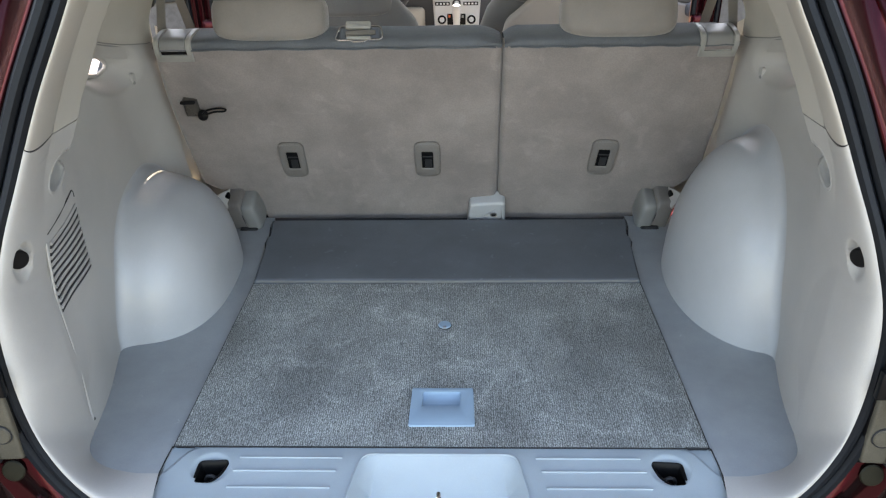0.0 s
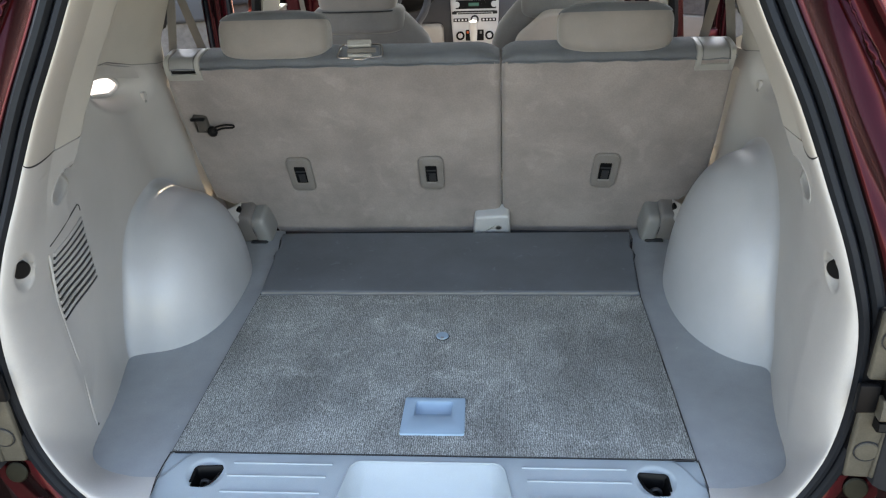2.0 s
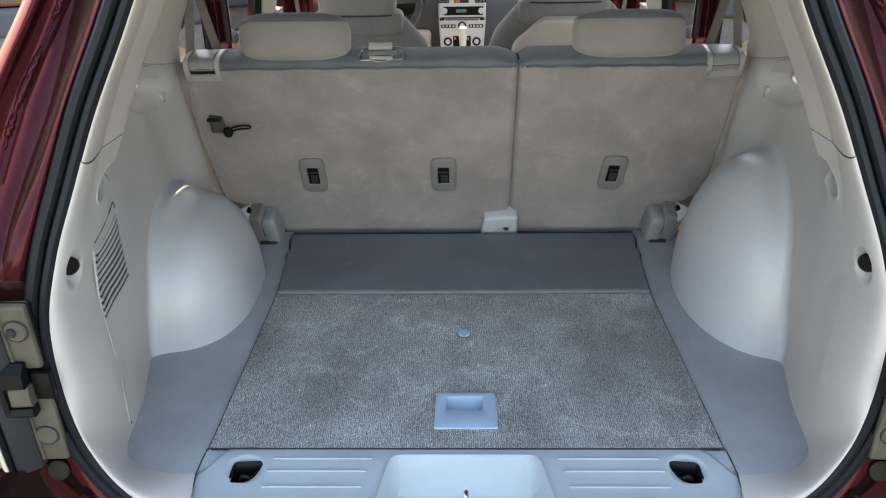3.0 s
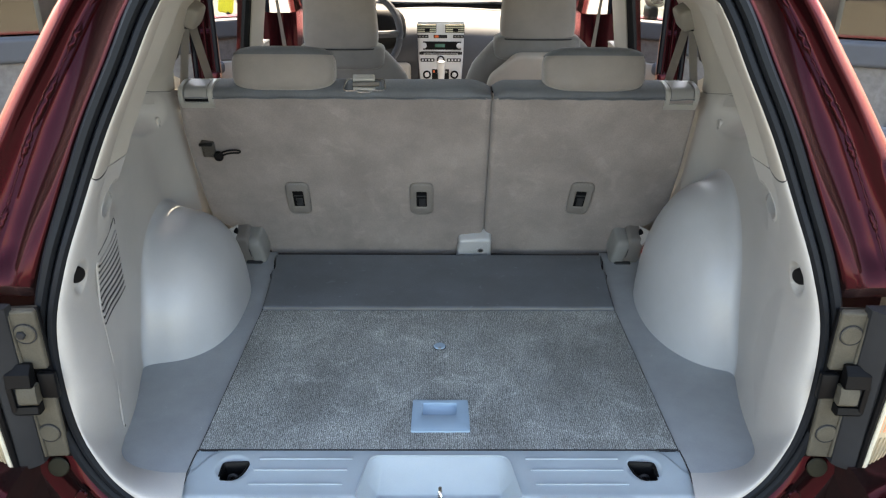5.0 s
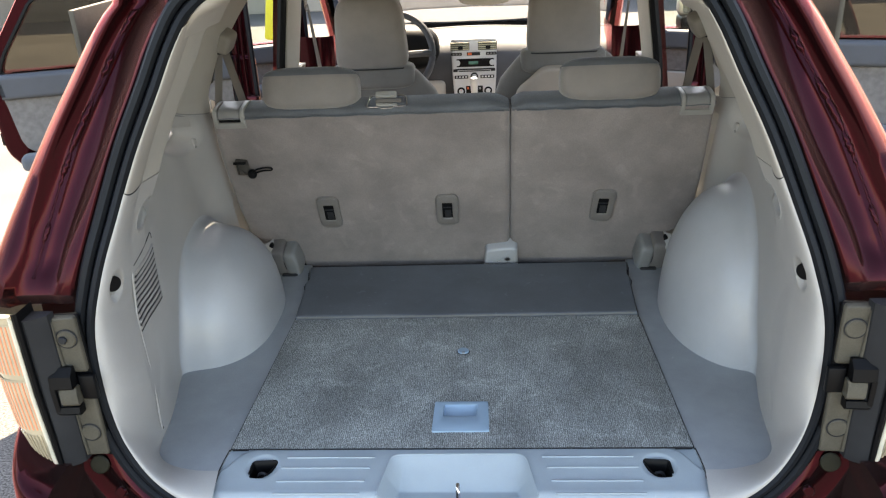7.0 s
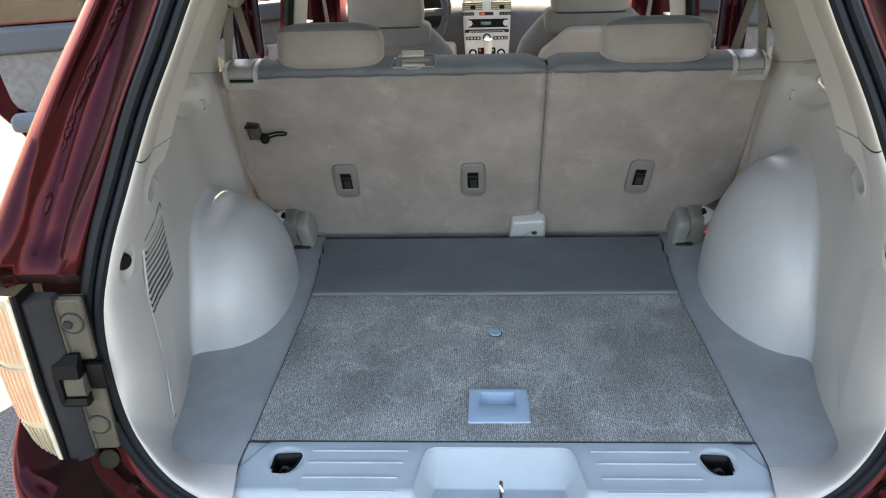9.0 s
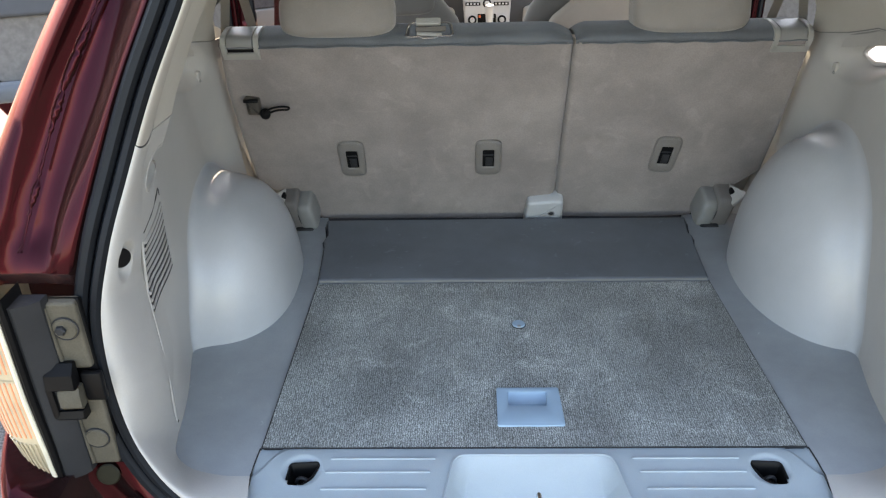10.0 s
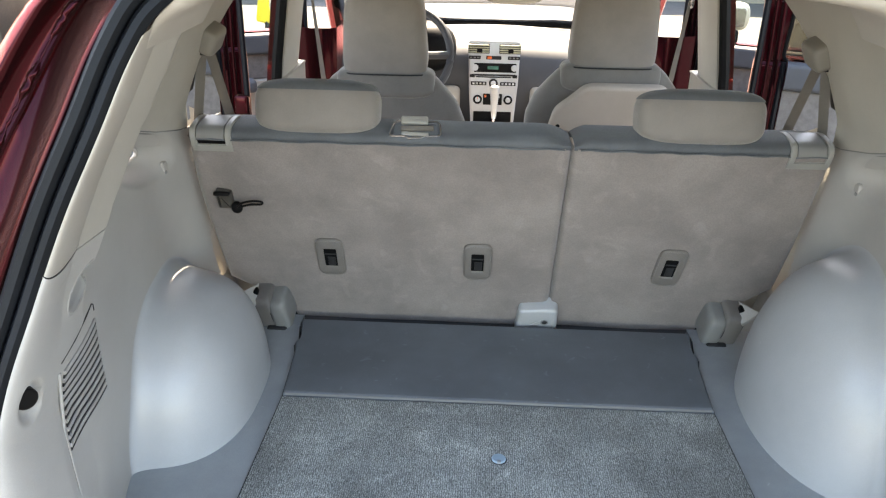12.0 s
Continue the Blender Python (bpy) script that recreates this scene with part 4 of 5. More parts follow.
loft([[hm @ Vector((sx * 0.039 - 0.002, y, z)) for sx in (-1, -0.96, -0.9, 0.9, 0.96, 1)] for y, z in ((0.043, 0.0), (0.041, -0.012), (0.032, -0.022), (0.010, -0.024), (0.001, -0.018), (-0.001, 0.0))], bm)
part("handle_cup", bm, HANDLE, carpet, "hollow of the pull handle")
part("button_gap", disc((0.002, 0.383, FLOOR + 0.0004), 0.0160, 0.0024), DARK, carpet)
part("turn_button", disc((0.002, 0.383, FLOOR + 0.001), 0.0145, 0.004), HANDLE, carpet, "small pale blue round fastener")
part("turn_slot", rbox((0.002, 0.372, FLOOR + 0.004), (0.007, 0.008, 0.004), 0.001), TRAY, carpet)

cover = thing("rear_cover", (0, 0.72, FLOOR - 0.02), "dark slate vinyl floor cover behind the rear seat", "floor cover")
rows = []
for y, dz in [(0.568, -0.020), (0.568, -0.005), (0.5688, -0.0022), (0.571, -0.0005)] + [(0.573 + 0.315 * i / 40, 0.0) for i in range(41)]:
    w = lerp(y, [0.568, 0.745, 0.765, 0.775, 0.785, 0.80, 0.815, 0.912], [0.469, 0.480, 0.4845, 0.487, 0.4845, 0.480, 0.481, 0.497])
    top = FLOOR + 0.007 + dz
    row = [(-w, y, FLOOR - 0.018), (-w, y, min(top, FLOOR + 0.002)), (-w + 0.0012, y, min(top, FLOOR + 0.0052)), (-w + 0.004, y, top)]
    row += [(x * (w - 0.005), y, top + 0.0006 * noise.noise((x * 3, y * 4, 7.0))) for x in [2 * k / 48 - 1 for k in range(49)]]
    rows.append(row + [(-p[0], p[1], p[2]) for p in reversed(row[:4])])
part("panel", loft(rows), VINYL, cover)
part("front_edge", tube([(-0.464, 0.5675, FLOOR + 0.003), (0, 0.5665, FLOOR + 0.003), (0.464, 0.5675, FLOOR + 0.003)], 0.0028, 6), GREY, cover, "thin grey front edge")
for S in (-1, 1):
    tray = thing("side_tray", (S * 0.57, 0.4, FLOOR - 0.02), "slate grey plastic floor tray beside the load floor", "floor tray", "floor trays")
    inner = [(0.4845, 0.0), (0.4842, 0.012), (0.4715, 0.566), (0.482, 0.745), (0.490, 0.775), (0.484, 0.800), (0.496, 0.868), (0.496, 0.93)]
    outer = [(0.735, 0.93), (0.715, 0.32), (0.668, 0.06)] + [(p.x + 0.001, p.y - 0.001) for p in reversed(TRAYEDGE[:-1])]
    part("inner_edge", tube([(x - 0.0008, y, FLOOR - 0.0035) for x, y in inner[:7]], 0.0013, 6), DARK, tray, "dark joint along the carpet", S=S)
    part("tray", plate([Vector(p) for p in inner[::1]] + [Vector(p) for p in outer], pose(0, 0, FLOOR - 0.004), 0.016, 0.0012), TRAY, tray, S=S)

# ---- sill ----
sill = thing("sill_trim", (0, -0.07, 0.66), "pale blue-grey plastic sill trim with raised ribs and a latch recess", "sill trim")


EYE_HOLE = rounded([(0.024, -0.019), (0.022, 0.020), (-0.027, 0.023), (-0.016, -0.004), (-0.002, -0.018), (0.014, -0.024)][::-1], 0.005, 3)


def inside(poly, x, y):
    hit = False
    for i in range(len(poly)):
        a, b = poly[i - 1], poly[i]
        if (a[1] > y) != (b[1] > y) and x < a[0] + (b[0] - a[0]) * (y - a[1]) / (b[1] - a[1]):
            hit = not hit
    return hit


def sill_z(x, y):
    z = FLOOR - 0.003 - 0.012 * ease(0, -0.11, y) - 0.040 * ease(-0.105, -0.150, y) ** 1.5
    ax = abs(x)
    edge = 0.130 + 0.20 * (-y)
    k = ramp(edge + 0.006, edge - 0.022, ax) * ramp(-0.012, -0.066, y)
    bottom = FLOOR - 0.058
    z = z * (1 - k) + min(z, bottom) * k
    # hollows of the lashing eyes
    d = math.hypot((ax - 0.404) / 0.037, (y + 0.044) / 0.034)
    z -= 0.004 * ease(1.0, 0.72, d)
    if inside(EYE_HOLE, ax - 0.402, y + 0.052):
        z -= 0.034
    # the corner drops to the tray
    z -= 0.0035 * ease(-0.004, 0.004, y + 0.056 * ease(0.440, 0.492, ax)) * ease(0.43, 0.45, ax)
    return z


xs = [-0.4885 + 0.977 * i / 420 for i in range(421)]
ys = [0.008 - 0.154 * i / 76 for i in range(77)]
part("moulding", loft([[(x, y, sill_z(x, y)) for x in xs] for y in ys]), SILL, sill, angle=60)
lip = rounded([(-0.161, -0.128), (-0.1385, -0.013), (0.1385, -0.013), (0.161, -0.128)], 0.022, 6)[4:-4]
part("recess_lip", tube([(p.x, p.y, sill_z(0.25, p.y) + 0.0002) for p in lip], 0.0020, 6), SILL, sill, "rounded lip of the latch recess")
for S in (-1, 1):
    for k, (y, x0, x1) in enumerate(((-0.022, 0.356, 0.172), (-0.050, 0.362, 0.180), (-0.084, 0.366, 0.186), (-0.116, 0.367, 0.192))):
        part("rib", rbox(((x0 + x1) / 2, y, sill_z(0.5 * (x0 + x1) + 0.02, y) + 0.0008), (x0 - x1, 0.0036, 0.004), 0.0016, 2), SILL, sill, S=S)
    part("seam", tube([(0.4862, 0.004, FLOOR - 0.004), (0.4885, -0.030, FLOOR - 0.0045), (0.4898, -0.062, FLOOR - 0.006), (0.4905, -0.10, sill_z(0.47, -0.10)), (0.4905, -0.125, sill_z(0.47, -0.125)), (0.4905, -0.142, sill_z(0.47, -0.142))], 0.0014, 6), DARK, sill, "dark joint beside the tray", S=S)
    eye = thing("lashing_eye", (S * 0.402, -0.052, FLOOR - 0.03), "folding steel lashing eye in a black socket of the sill", "lashing eye", "lashing eyes")
    rows = []
    for grow, dz in ((-0.0045, -0.002), (-0.004, 0.0012), (-0.002, 0.0016), (0.0006, -0.001), (0.002, -0.012), (0.005, -0.026)):
        rows.append([Vector((0.402 + p.x, -0.052 + p.y, sill_z(0.350, -0.052 + p.y) - 0.0028 + dz)) for p in inset([Vector(q) for q in EYE_HOLE], grow)])
    rows.append([sum(rows[-1], Vector()) / len(rows[-1])] * len(rows[-1]))
    part("socket", weld(loft(rows, ring=True)), BLACK, eye, "black plastic socket", S=S)
    part("loop", tube([(0.402 + 0.013 * math.cos(a), -0.052 + 0.003 * math.cos(a), FLOOR - 0.036 + 0.017 * math.sin(a)) for a in [math.pi * k / 12 for k in range(13)]], 0.0032, 8), DARK, eye, "dark steel loop", S=S)
    part("pin", disc((0.406, -0.062, FLOOR - 0.036), 0.006, 0.005), METAL, eye, S=S)
striker = thing("latch_striker", (0.002, -0.108, 0.69), "bright steel tailgate latch striker in the sill recess", "latch striker")
part("base", rbox((0.002, -0.112, 0.694), (0.055, 0.022, 0.006), 0.002), CHROME, striker)
part("loop", tube([(0.002, -0.102, 0.694), (0.002, -0.102, 0.738), (0.002, -0.106, 0.746), (0.002, -0.113, 0.746), (0.002, -0.117, 0.738), (0.002, -0.117, 0.694)], 0.0042, 10), CHROME, striker)
for s in (-1, 1):
    part("hole", disc((0.002 + s * 0.048, -0.108, 0.6925), 0.006, 0.0015), BLACK, striker)

# ---- rear seat ----
K = 0.42
UP = Vector((0, -K, 1)).normalized()
NRM = Vector((0, -1, -K)).normalized()        # out of the seat's back, towards the tailgate


def on_seat(x, z, d=0.0):
    return Vector((x, 0.725 + K * (1.262 - z), z)) + NRM * d


def seat_matrix(x, z, d=0.0):
    return facing(on_seat(x, z, d), NRM, UP)


def back_shell(outline, name, label, x0, x1, hx):
    seat = thing(name, ((x0 + x1) / 2, 1.0, FLOOR - 0.02), label, "rear seat", "rear seats")
    rows = []
    n = 64
    for i in range(49):
        z = 0.735 + 0.549 * i / 48
        a, b = lerp(z, [q[1] for q in outline[0]], [q[0] for q in outline[0]]), lerp(z, [q[1] for q in outline[1]], [q[0] for q in outline[1]])
        r = 0.016
        back = max(0.018, min(0.13, (1.287 - z) / 0.387))
        row = [on_seat(a, z, -back), on_seat(a, z, -0.38 * back)]
        for k in range(n + 1):
            u = k / n
            u = u + 0.06 * math.sin(2 * math.pi * u) * -1.0
            x = a + (b - a) * u
            e = min(x - a, b - x)
            d = -r * (1 - math.sqrt(max(0.0, 1 - (1 - min(e, r) / r) ** 2)))
            d += 0.0022 * noise.noise((x * 9, z * 9, 1.0)) + 0.003 * min(1, e / 0.2)
            row.append(on_seat(x, z, d))
        row += [on_seat(b, z, -0.38 * back), on_seat(b, z, -back)]
        rows.append(row)
    part("back_panel", loft(rows), SUEDE, seat, angle=50)
    # padded top roll
    rows = []
    for i in range(49):
        u = i / 48
        x = x0 + 0.002 + (x1 - x0 - 0.004) * u
        e = min(1.0, (min(i, 48 - i) + 0.25) / 3.0) ** 0.5
        sag = 0.002 * math.sin(x * 23.0) + 0.001 * noise.noise((x * 30, 2.0, 0.0))
        prof = catmull([(0, 0.7180, 1.281), (0, 0.7150, 1.290), (0, 0.7190, 1.300 * e + 1.285 * (1 - e)), (0, 0.738, (1.309 + sag) * e + 1.288 * (1 - e)), (0, 0.785, (1.312 + sag) * e + 1.288 * (1 - e)), (0, 0.84, 1.302 * e + 1.28 * (1 - e)), (0, 0.87, 1.265)], 4)
        rows.append([Vector((x, p.y, p.z)) for p in prof])
    part("top_roll", loft(rows), VELOUR, seat, "slate velour top edge", angle=70)
    part("seam", tube([on_seat(x0 + 0.015 + (x1 - x0 - 0.03) * i / 24, 1.2845 + 0.0015 * math.sin(i * 1.7), 0.004) for i in range(25)], 0.0018, 6), VELOUR, seat)
    # headrest
    part("headrest", blob((hx, 0.775, 1.342), (0.131, 0.064, 0.056), 3.8, 64, 32, Matrix.Rotation(-0.25, 3, "X")), CLOTH, seat, "rounded warm grey cloth headrest", angle=60)
    hr = Matrix.Rotation(-0.25, 3, "X")
    bm = blob((hx, 0.775, 1.342), (0.1335, 0.0665, 0.0585), 3.8, 72, 48, hr)
    bmesh.ops.delete(bm, geom=[f for f in bm.faces if (hr.inverted() @ (f.calc_center_median() - Vector((hx, 0.775, 1.342)))).z < 0.035], context="FACES")
    part("headrest_cap", bm, VELOUR, seat, "slate cloth cap of the headrest", angle=60)
    for s in (-1, 1):
        part("headrest_guide", disc((hx + s * 0.055, 0.775, 1.285), 0.013, 0.022), GREY, seat)
    return seat


left = back_shell(([(-0.525, 0.735), (-0.535, 0.765), (-0.600, 0.825), (-0.674, 0.872), (-0.680, 1.0), (-0.682, 1.15), (-0.670, 1.292)], [(0.1365, 0.735), (0.1345, 1.292)]), "folding_bench_seat",
                  "wide rear seat backrest in taupe suede cloth with two latch loops", -0.664, 0.1345, -0.399)
right = back_shell(([(0.1385, 0.735), (0.1365, 1.292)], [(0.530, 0.735), (0.540, 0.765), (0.605, 0.832), (0.674, 0.895), (0.676, 1.05), (0.668, 1.292)]), "folding_single_seat",
                   "narrow rear seat backrest in taupe suede cloth with one latch loop", 0.1365, 0.668, 0.397)
for seat, x, z, lean in ((left, -0.403, 0.960, 0.0), (left, -0.050, 0.959, 0.0), (right, 0.405, 0.962, -0.06)):
    m = seat_matrix(x, z, 0.007) @ pose(0, 0, 0, 0, 0, math.degrees(lean))
    ol = rounded([(-0.033, -0.062), (0.033, -0.062), (0.034, 0.062), (-0.034, 0.062)], 0.022)
    il = rounded([(-0.015, -0.030), (0.015, -0.030), (0.015, 0.030), (-0.015, 0.030)], 0.004)
    bez = part("latch_bezel", ringplate(ol, il, m, 0.006, 0.004), TAUPE, seat, "rounded taupe plastic latch surround")
    part("bezel_edge", tube([m @ Vector((p.x * 0.93, p.y * 0.95, 0.0042)) for p in ol], 0.0010, 5, closed=True), TAUPE, bez)
    part("latch_hole", rbox(m @ Vector((0, 0.0, -0.0005)), (0.032, 0.062, 0.004), 0.0005, 1, m.to_3x3()), BLACK, bez, "dark latch opening")
    part("latch_tongue", rbox(m @ Vector((0.002, -0.012, 0.0015)), (0.018, 0.030, 0.004), 0.0015, 2, m.to_3x3()), DARK, bez, "dark grey latch tongue")
    part("latch_bar", rbox(m @ Vector((0, 0.012, 0.002)), (0.026, 0.004, 0.003), 0.001, 1, m.to_3x3()), DARK, bez)
# release levers at the outer top corners
for S, seat in ((-1, left), (1, right)):
    x0, x1 = 0.576, 0.662
    over = catmull([(0, 0.727, 1.253), (0, 0.716, 1.269), (0, 0.709, 1.286), (0, 0.710, 1.298), (0, 0.718, 1.308), (0, 0.738, 1.313), (0, 0.775, 1.316), (0, 0.81, 1.310)], 4)

    def strap(a, b, path, th, bm=None):
        """A moulded band from x = a to b that follows the seat's top edge."""
        rows = []
        for i, p in enumerate(path):
            t = (path[min(i + 1, len(path) - 1)] - path[max(i - 1, 0)]).normalized()
            n = Vector((0, -t.z, t.y))
            f = p - n * th
            rows.append([Vector((a, f.y, f.z)), Vector((a, p.y, p.z)) - n * 0.0015, Vector((a + 0.0015, p.y, p.z)), Vector((b - 0.0015, p.y, p.z)), Vector((b, p.y, p.z)) - n * 0.0015, Vector((b, f.y, f.z))])
        return loft(rows, bm, ring=True, caps=True)

    bm = strap(x0, x0 + 0.012, over, 0.012)
    strap(x1 - 0.012, x1, over, 0.012, bm)
    strap(x0 + 0.004, x1 - 0.004, over[:5], 0.012, bm)
    lev = part("lever_frame", bm, LEVER, seat, "pale grey plastic release lever surround", S=S, angle=40)
    part("lever", strap(x0 + 0.0135, x1 - 0.0135, [p + Vector((0, 0.002, -0.001)) for p in over[7:]], 0.010), GREY, lev, "grey release lever", S=S, angle=40)
    part("lever_gap", strap(x0 + 0.012, x1 - 0.012, [p + Vector((0, 0.006, -0.001)) for p in over[3:9]], 0.006), BLACK, lev, S=S)
    # hinge covers at the foot
    hc = thing("hinge_cover", (S * 0.57, 0.93, FLOOR - 0.02), "grey plastic cover of the rear seat hinge", "hinge cover", "hinge covers")
    tilt = Matrix.Rotation(0.32, 3, "X") @ Matrix.Rotation(0.12, 3, "Y")
    part("cap", blob((0.541, 0.890, 0.790), (0.023, 0.045, 0.050), 4.5, 36, 20, tilt), GREY, hc, S=S, angle=60)
    part("cheek", blob((0.580, 0.894, 0.797), (0.026, 0.047, 0.053), 6.0, 36, 20, tilt), TAUPE, hc, "taupe hinge barrel cover", S=S, angle=60)
    part("seam", tube([Vector((0.560, 0.892, 0.794)) + tilt @ Vector((0, 0.044 * math.cos(a), 0.050 * math.sin(a))) for a in [2 * math.pi * k / 24 for k in range(24)]], 0.0022, 6, closed=True), DARK, hc, S=S)
    part("foot", rbox((0.552, 0.868, 0.742), (0.05, 0.04, 0.02), 0.006, 2), DARK, hc, S=S)
    part("arch_tip", plate(rounded([(-0.040, 0.020), (-0.004, -0.036), (0.022, 0.010)], 0.005), facing((0.613, 0.845, 0.846), (-0.55, -0.55, 0.70)), 0.012, 0.002), TRIM, hc, S=S)
    part("arch_slot", rbox((0.598, 0.866, 0.838), (0.010, 0.02, 0.03), 0.003, 2, tilt), BLACK, hc, S=S)
# middle belt guide on top
gm2 = facing((-0.190, 0.722, 1.313), (0, -0.60, 0.80))
wire = [(-0.053, -0.016), (-0.046, -0.019), (-0.020, -0.018), (-0.014, -0.023), (0.012, -0.023), (0.018, -0.018), (0.048, -0.017), (0.053, -0.012), (0.050, 0.014), (0.044, 0.020), (-0.040, 0.020), (-0.046, 0.014)]
guide = part("belt_guide", tube([gm2 @ Vector((*p, 0.004)) for p in rounded(wire, 0.004, 3)], 0.0021, 8, closed=True), CHROME, left, "bright bent wire belt guide")
part("guide_plate", plate(rounded([(-0.046, -0.014), (0.047, -0.014), (0.042, 0.017), (-0.042, 0.017)], 0.003), gm2 @ pose(0, 0, 0.001), 0.006, 0.001), VELOUR, guide)
part("belt", plate(rounded([(-0.028, -0.008), (0.028, -0.008), (0.028, 0.009), (-0.028, 0.009)], 0.004), gm2 @ pose(-0.002, 0.015, 0.016, 12, 0, 0), 0.008, 0.003), LEVER, guide, "pale folded belt webbing")
part("belt_fold", plate(rounded([(-0.034, -0.005), (0.034, -0.005), (0.034, 0.006), (-0.034, 0.006)], 0.003), gm2 @ pose(0.004, -0.002, 0.010, 20, 0, 2), 0.006, 0.002), BELT, guide, "grey belt webbing")
part("belt_end", plate(rounded([(-0.030, -0.004), (0.026, -0.004), (0.026, 0.004), (-0.030, 0.004)], 0.003), gm2 @ pose(0.002, -0.014, 0.008, 15, 0, -3), 0.005, 0.002), LEVER, guide)
# middle hinge cover
mid = thing("centre_bracket", (0.105, 0.93, FLOOR - 0.02), "pale grey plastic bracket between the seat backs", "bracket")
m = seat_matrix(0.106, 0.775, 0.03)
part("cap", plate(rounded([(-0.053, -0.045), (0.055, -0.045), (0.052, 0.048), (0.03, 0.052), (-0.045, 0.044)], 0.010), m, 0.045, 0.008), ARCHTRIM, mid)
part("hole", disc(m @ Vector((0.021, 0.004, -0.002)), 0.008, 0.0035, m.to_3x3()), DARK, mid)
part("hole_ring", tube([m @ Vector((0.021 + 0.0085 * math.cos(a), 0.004 + 0.0085 * math.sin(a), 0.001)) for a in [2 * math.pi * k / 20 for k in range(20)]], 0.0014, 6, closed=True), GREY, mid)
# seat clip with its cord
clip = thing("seat_clip", (-0.62, 0.78, 1.10), "dark grey clip with a black elastic loop on the seat", "clip")
m = seat_matrix(-0.622, 1.131, 0.016)
part("tab", plate(rounded([(-0.018, -0.026), (0.017, -0.026), (0.019, 0.022), (-0.016, 0.028)], 0.006), m, 0.014, 0.006), CLIPGREY, clip)
part("tab_top", rbox(m @ Vector((0, 0.024, 0.002)), (0.036, 0.014, 0.008), 0.003, 2), BLACK, clip)
part("knob", blob(m @ Vector((0.027, -0.016, 0.003)), (0.013, 0.010, 0.014), 2.2, 16, 8), BLACK, clip)
part("cord", tube(catmull([m @ Vector(p) for p in ((0.028, -0.010, 0.008), (0.045, 0.006, 0.010), (0.07, 0.012, 0.010), (0.088, 0.008, 0.008), (0.085, 0.001, 0.008), (0.06, -0.001, 0.008), (0.036, -0.010, 0.008))], 5), 0.0026, 7), BLACK, clip)

# ---- belts and pillar trims by the rear seat ----
for S in (-1, 1):
    belt = thing("seat_belt", (S * 0.68, 0.92, 1.28), "grey seat belt hanging from a rounded retractor cover", "seat belt", "seat belts")
    part("retractor_cover", blob((0.640, 0.812, 1.478), (0.034, 0.036, 0.029), 5.0, 40, 20, Matrix.Rotation(-0.45, 3, "Y") @ Matrix.Rotation(0.2, 3, "X")), RETRACT, belt, "warm grey retractor cover", S=S)
    part("webbing", loft([[(0.626 - 0.010 * t, 0.815 + 0.080 * t, 1.450 - 0.180 * t), (0.650 - 0.010 * t, 0.819 + 0.078 * t, 1.450 - 0.180 * t)] for t in [k / 8 for k in range(9)]]), BELT, belt, "grey belt webbing", S=S)
    part("webbing", loft([[(0.640 + 0.030 * t, 0.812 + 0.006 * t, 1.450 - 0.170 * t), (0.662 + 0.028 * t, 0.810 + 0.006 * t, 1.450 - 0.170 * t)] for t in [k / 8 for k in range(9)]]), BELT, belt, "grey belt webbing", S=S)
    part("slot", rbox((0.668, 0.806, 1.430), (0.006, 0.050, 0.150), 0.003, 2, Matrix.Rotation(-0.30, 3, "Y")), BLACK, belt, "dark belt slot in the trim", S=S)
    part("buckle", rbox((0.646, 0.808, 1.446), (0.046, 0.024, 0.014), 0.005, 2), BLACK, belt, S=S)
    pil = thing("door_pillar_trim", (S * 0.69, 1.8, 0.5), "beige plastic centre pillar trim with a black door seal", "pillar trim", "door pillar trims")

    def px(z):
        return 0.690 - 0.15 * max(0, z - 1.2)

    part("upper_cover", loft([[(px(z) + 0.03, 1.645, z), (px(z) + 0.004, 1.655, z), (px(z), 1.70, z), (px(z), 1.86, z), (px(z) + 0.006, 1.90, z), (px(z) + 0.04, 1.91, z)] for z in [1.205 + 0.42 * i / 8 for i in range(9)]]), BEIGE, pil, S=S, angle=50)
    part("lower_cover", loft([[(px(z) + 0.03, 1.645, z), (px(z) - 0.006, 1.652, z), (px(z) - 0.014, 1.70, z), (px(z) - 0.014, 1.92, z), (px(z) - 0.004, 1.95, z), (px(z) + 0.04, 1.96, z)] for z in [0.45 + 0.752 * i / 8 for i in range(9)]], caps=False), BEIGE, pil, S=S, angle=50)
    part("ledge", rbox((px(1.2) + 0.003, 1.80, 1.201), (0.03, 0.29, 0.008), 0.003, 2), BEIGE, pil, S=S)
    part("door_seal", tube([(px(z) + 0.020, 1.628, z) for z in [0.5 + 1.1 * i / 10 for i in range(11)]], 0.017, 8), BLACK, pil, "black rubber door seal", S=S)
    part("belt_ring", tube([(px(1.45) - 0.01, 1.905 + 0.012 * math.cos(a), 1.45 + 0.03 * math.sin(a)) for a in [2 * math.pi * k / 16 for k in range(16)]], 0.004, 6, closed=True), CHROME, pil, S=S)
    part("front_belt", loft([[(px(1.45) - 0.012 - 0.02 * t, 1.90 + 0.10 * t, 1.44 - 0.5 * t), (px(1.45) - 0.012 - 0.03 * t, 1.94 + 0.12 * t, 1.44 - 0.5 * t)] for t in [k / 6 for k in range(7)]]), BELT, pil, "grey belt webbing", S=S)

# ---- front seats ----
def taper(bm, x, z, k):
    """Narrows a shape upwards about x."""
    for v in bm.verts:
        v.co.x = x + (v.co.x - x) * (1 + k * (v.co.z - z))
    return bm


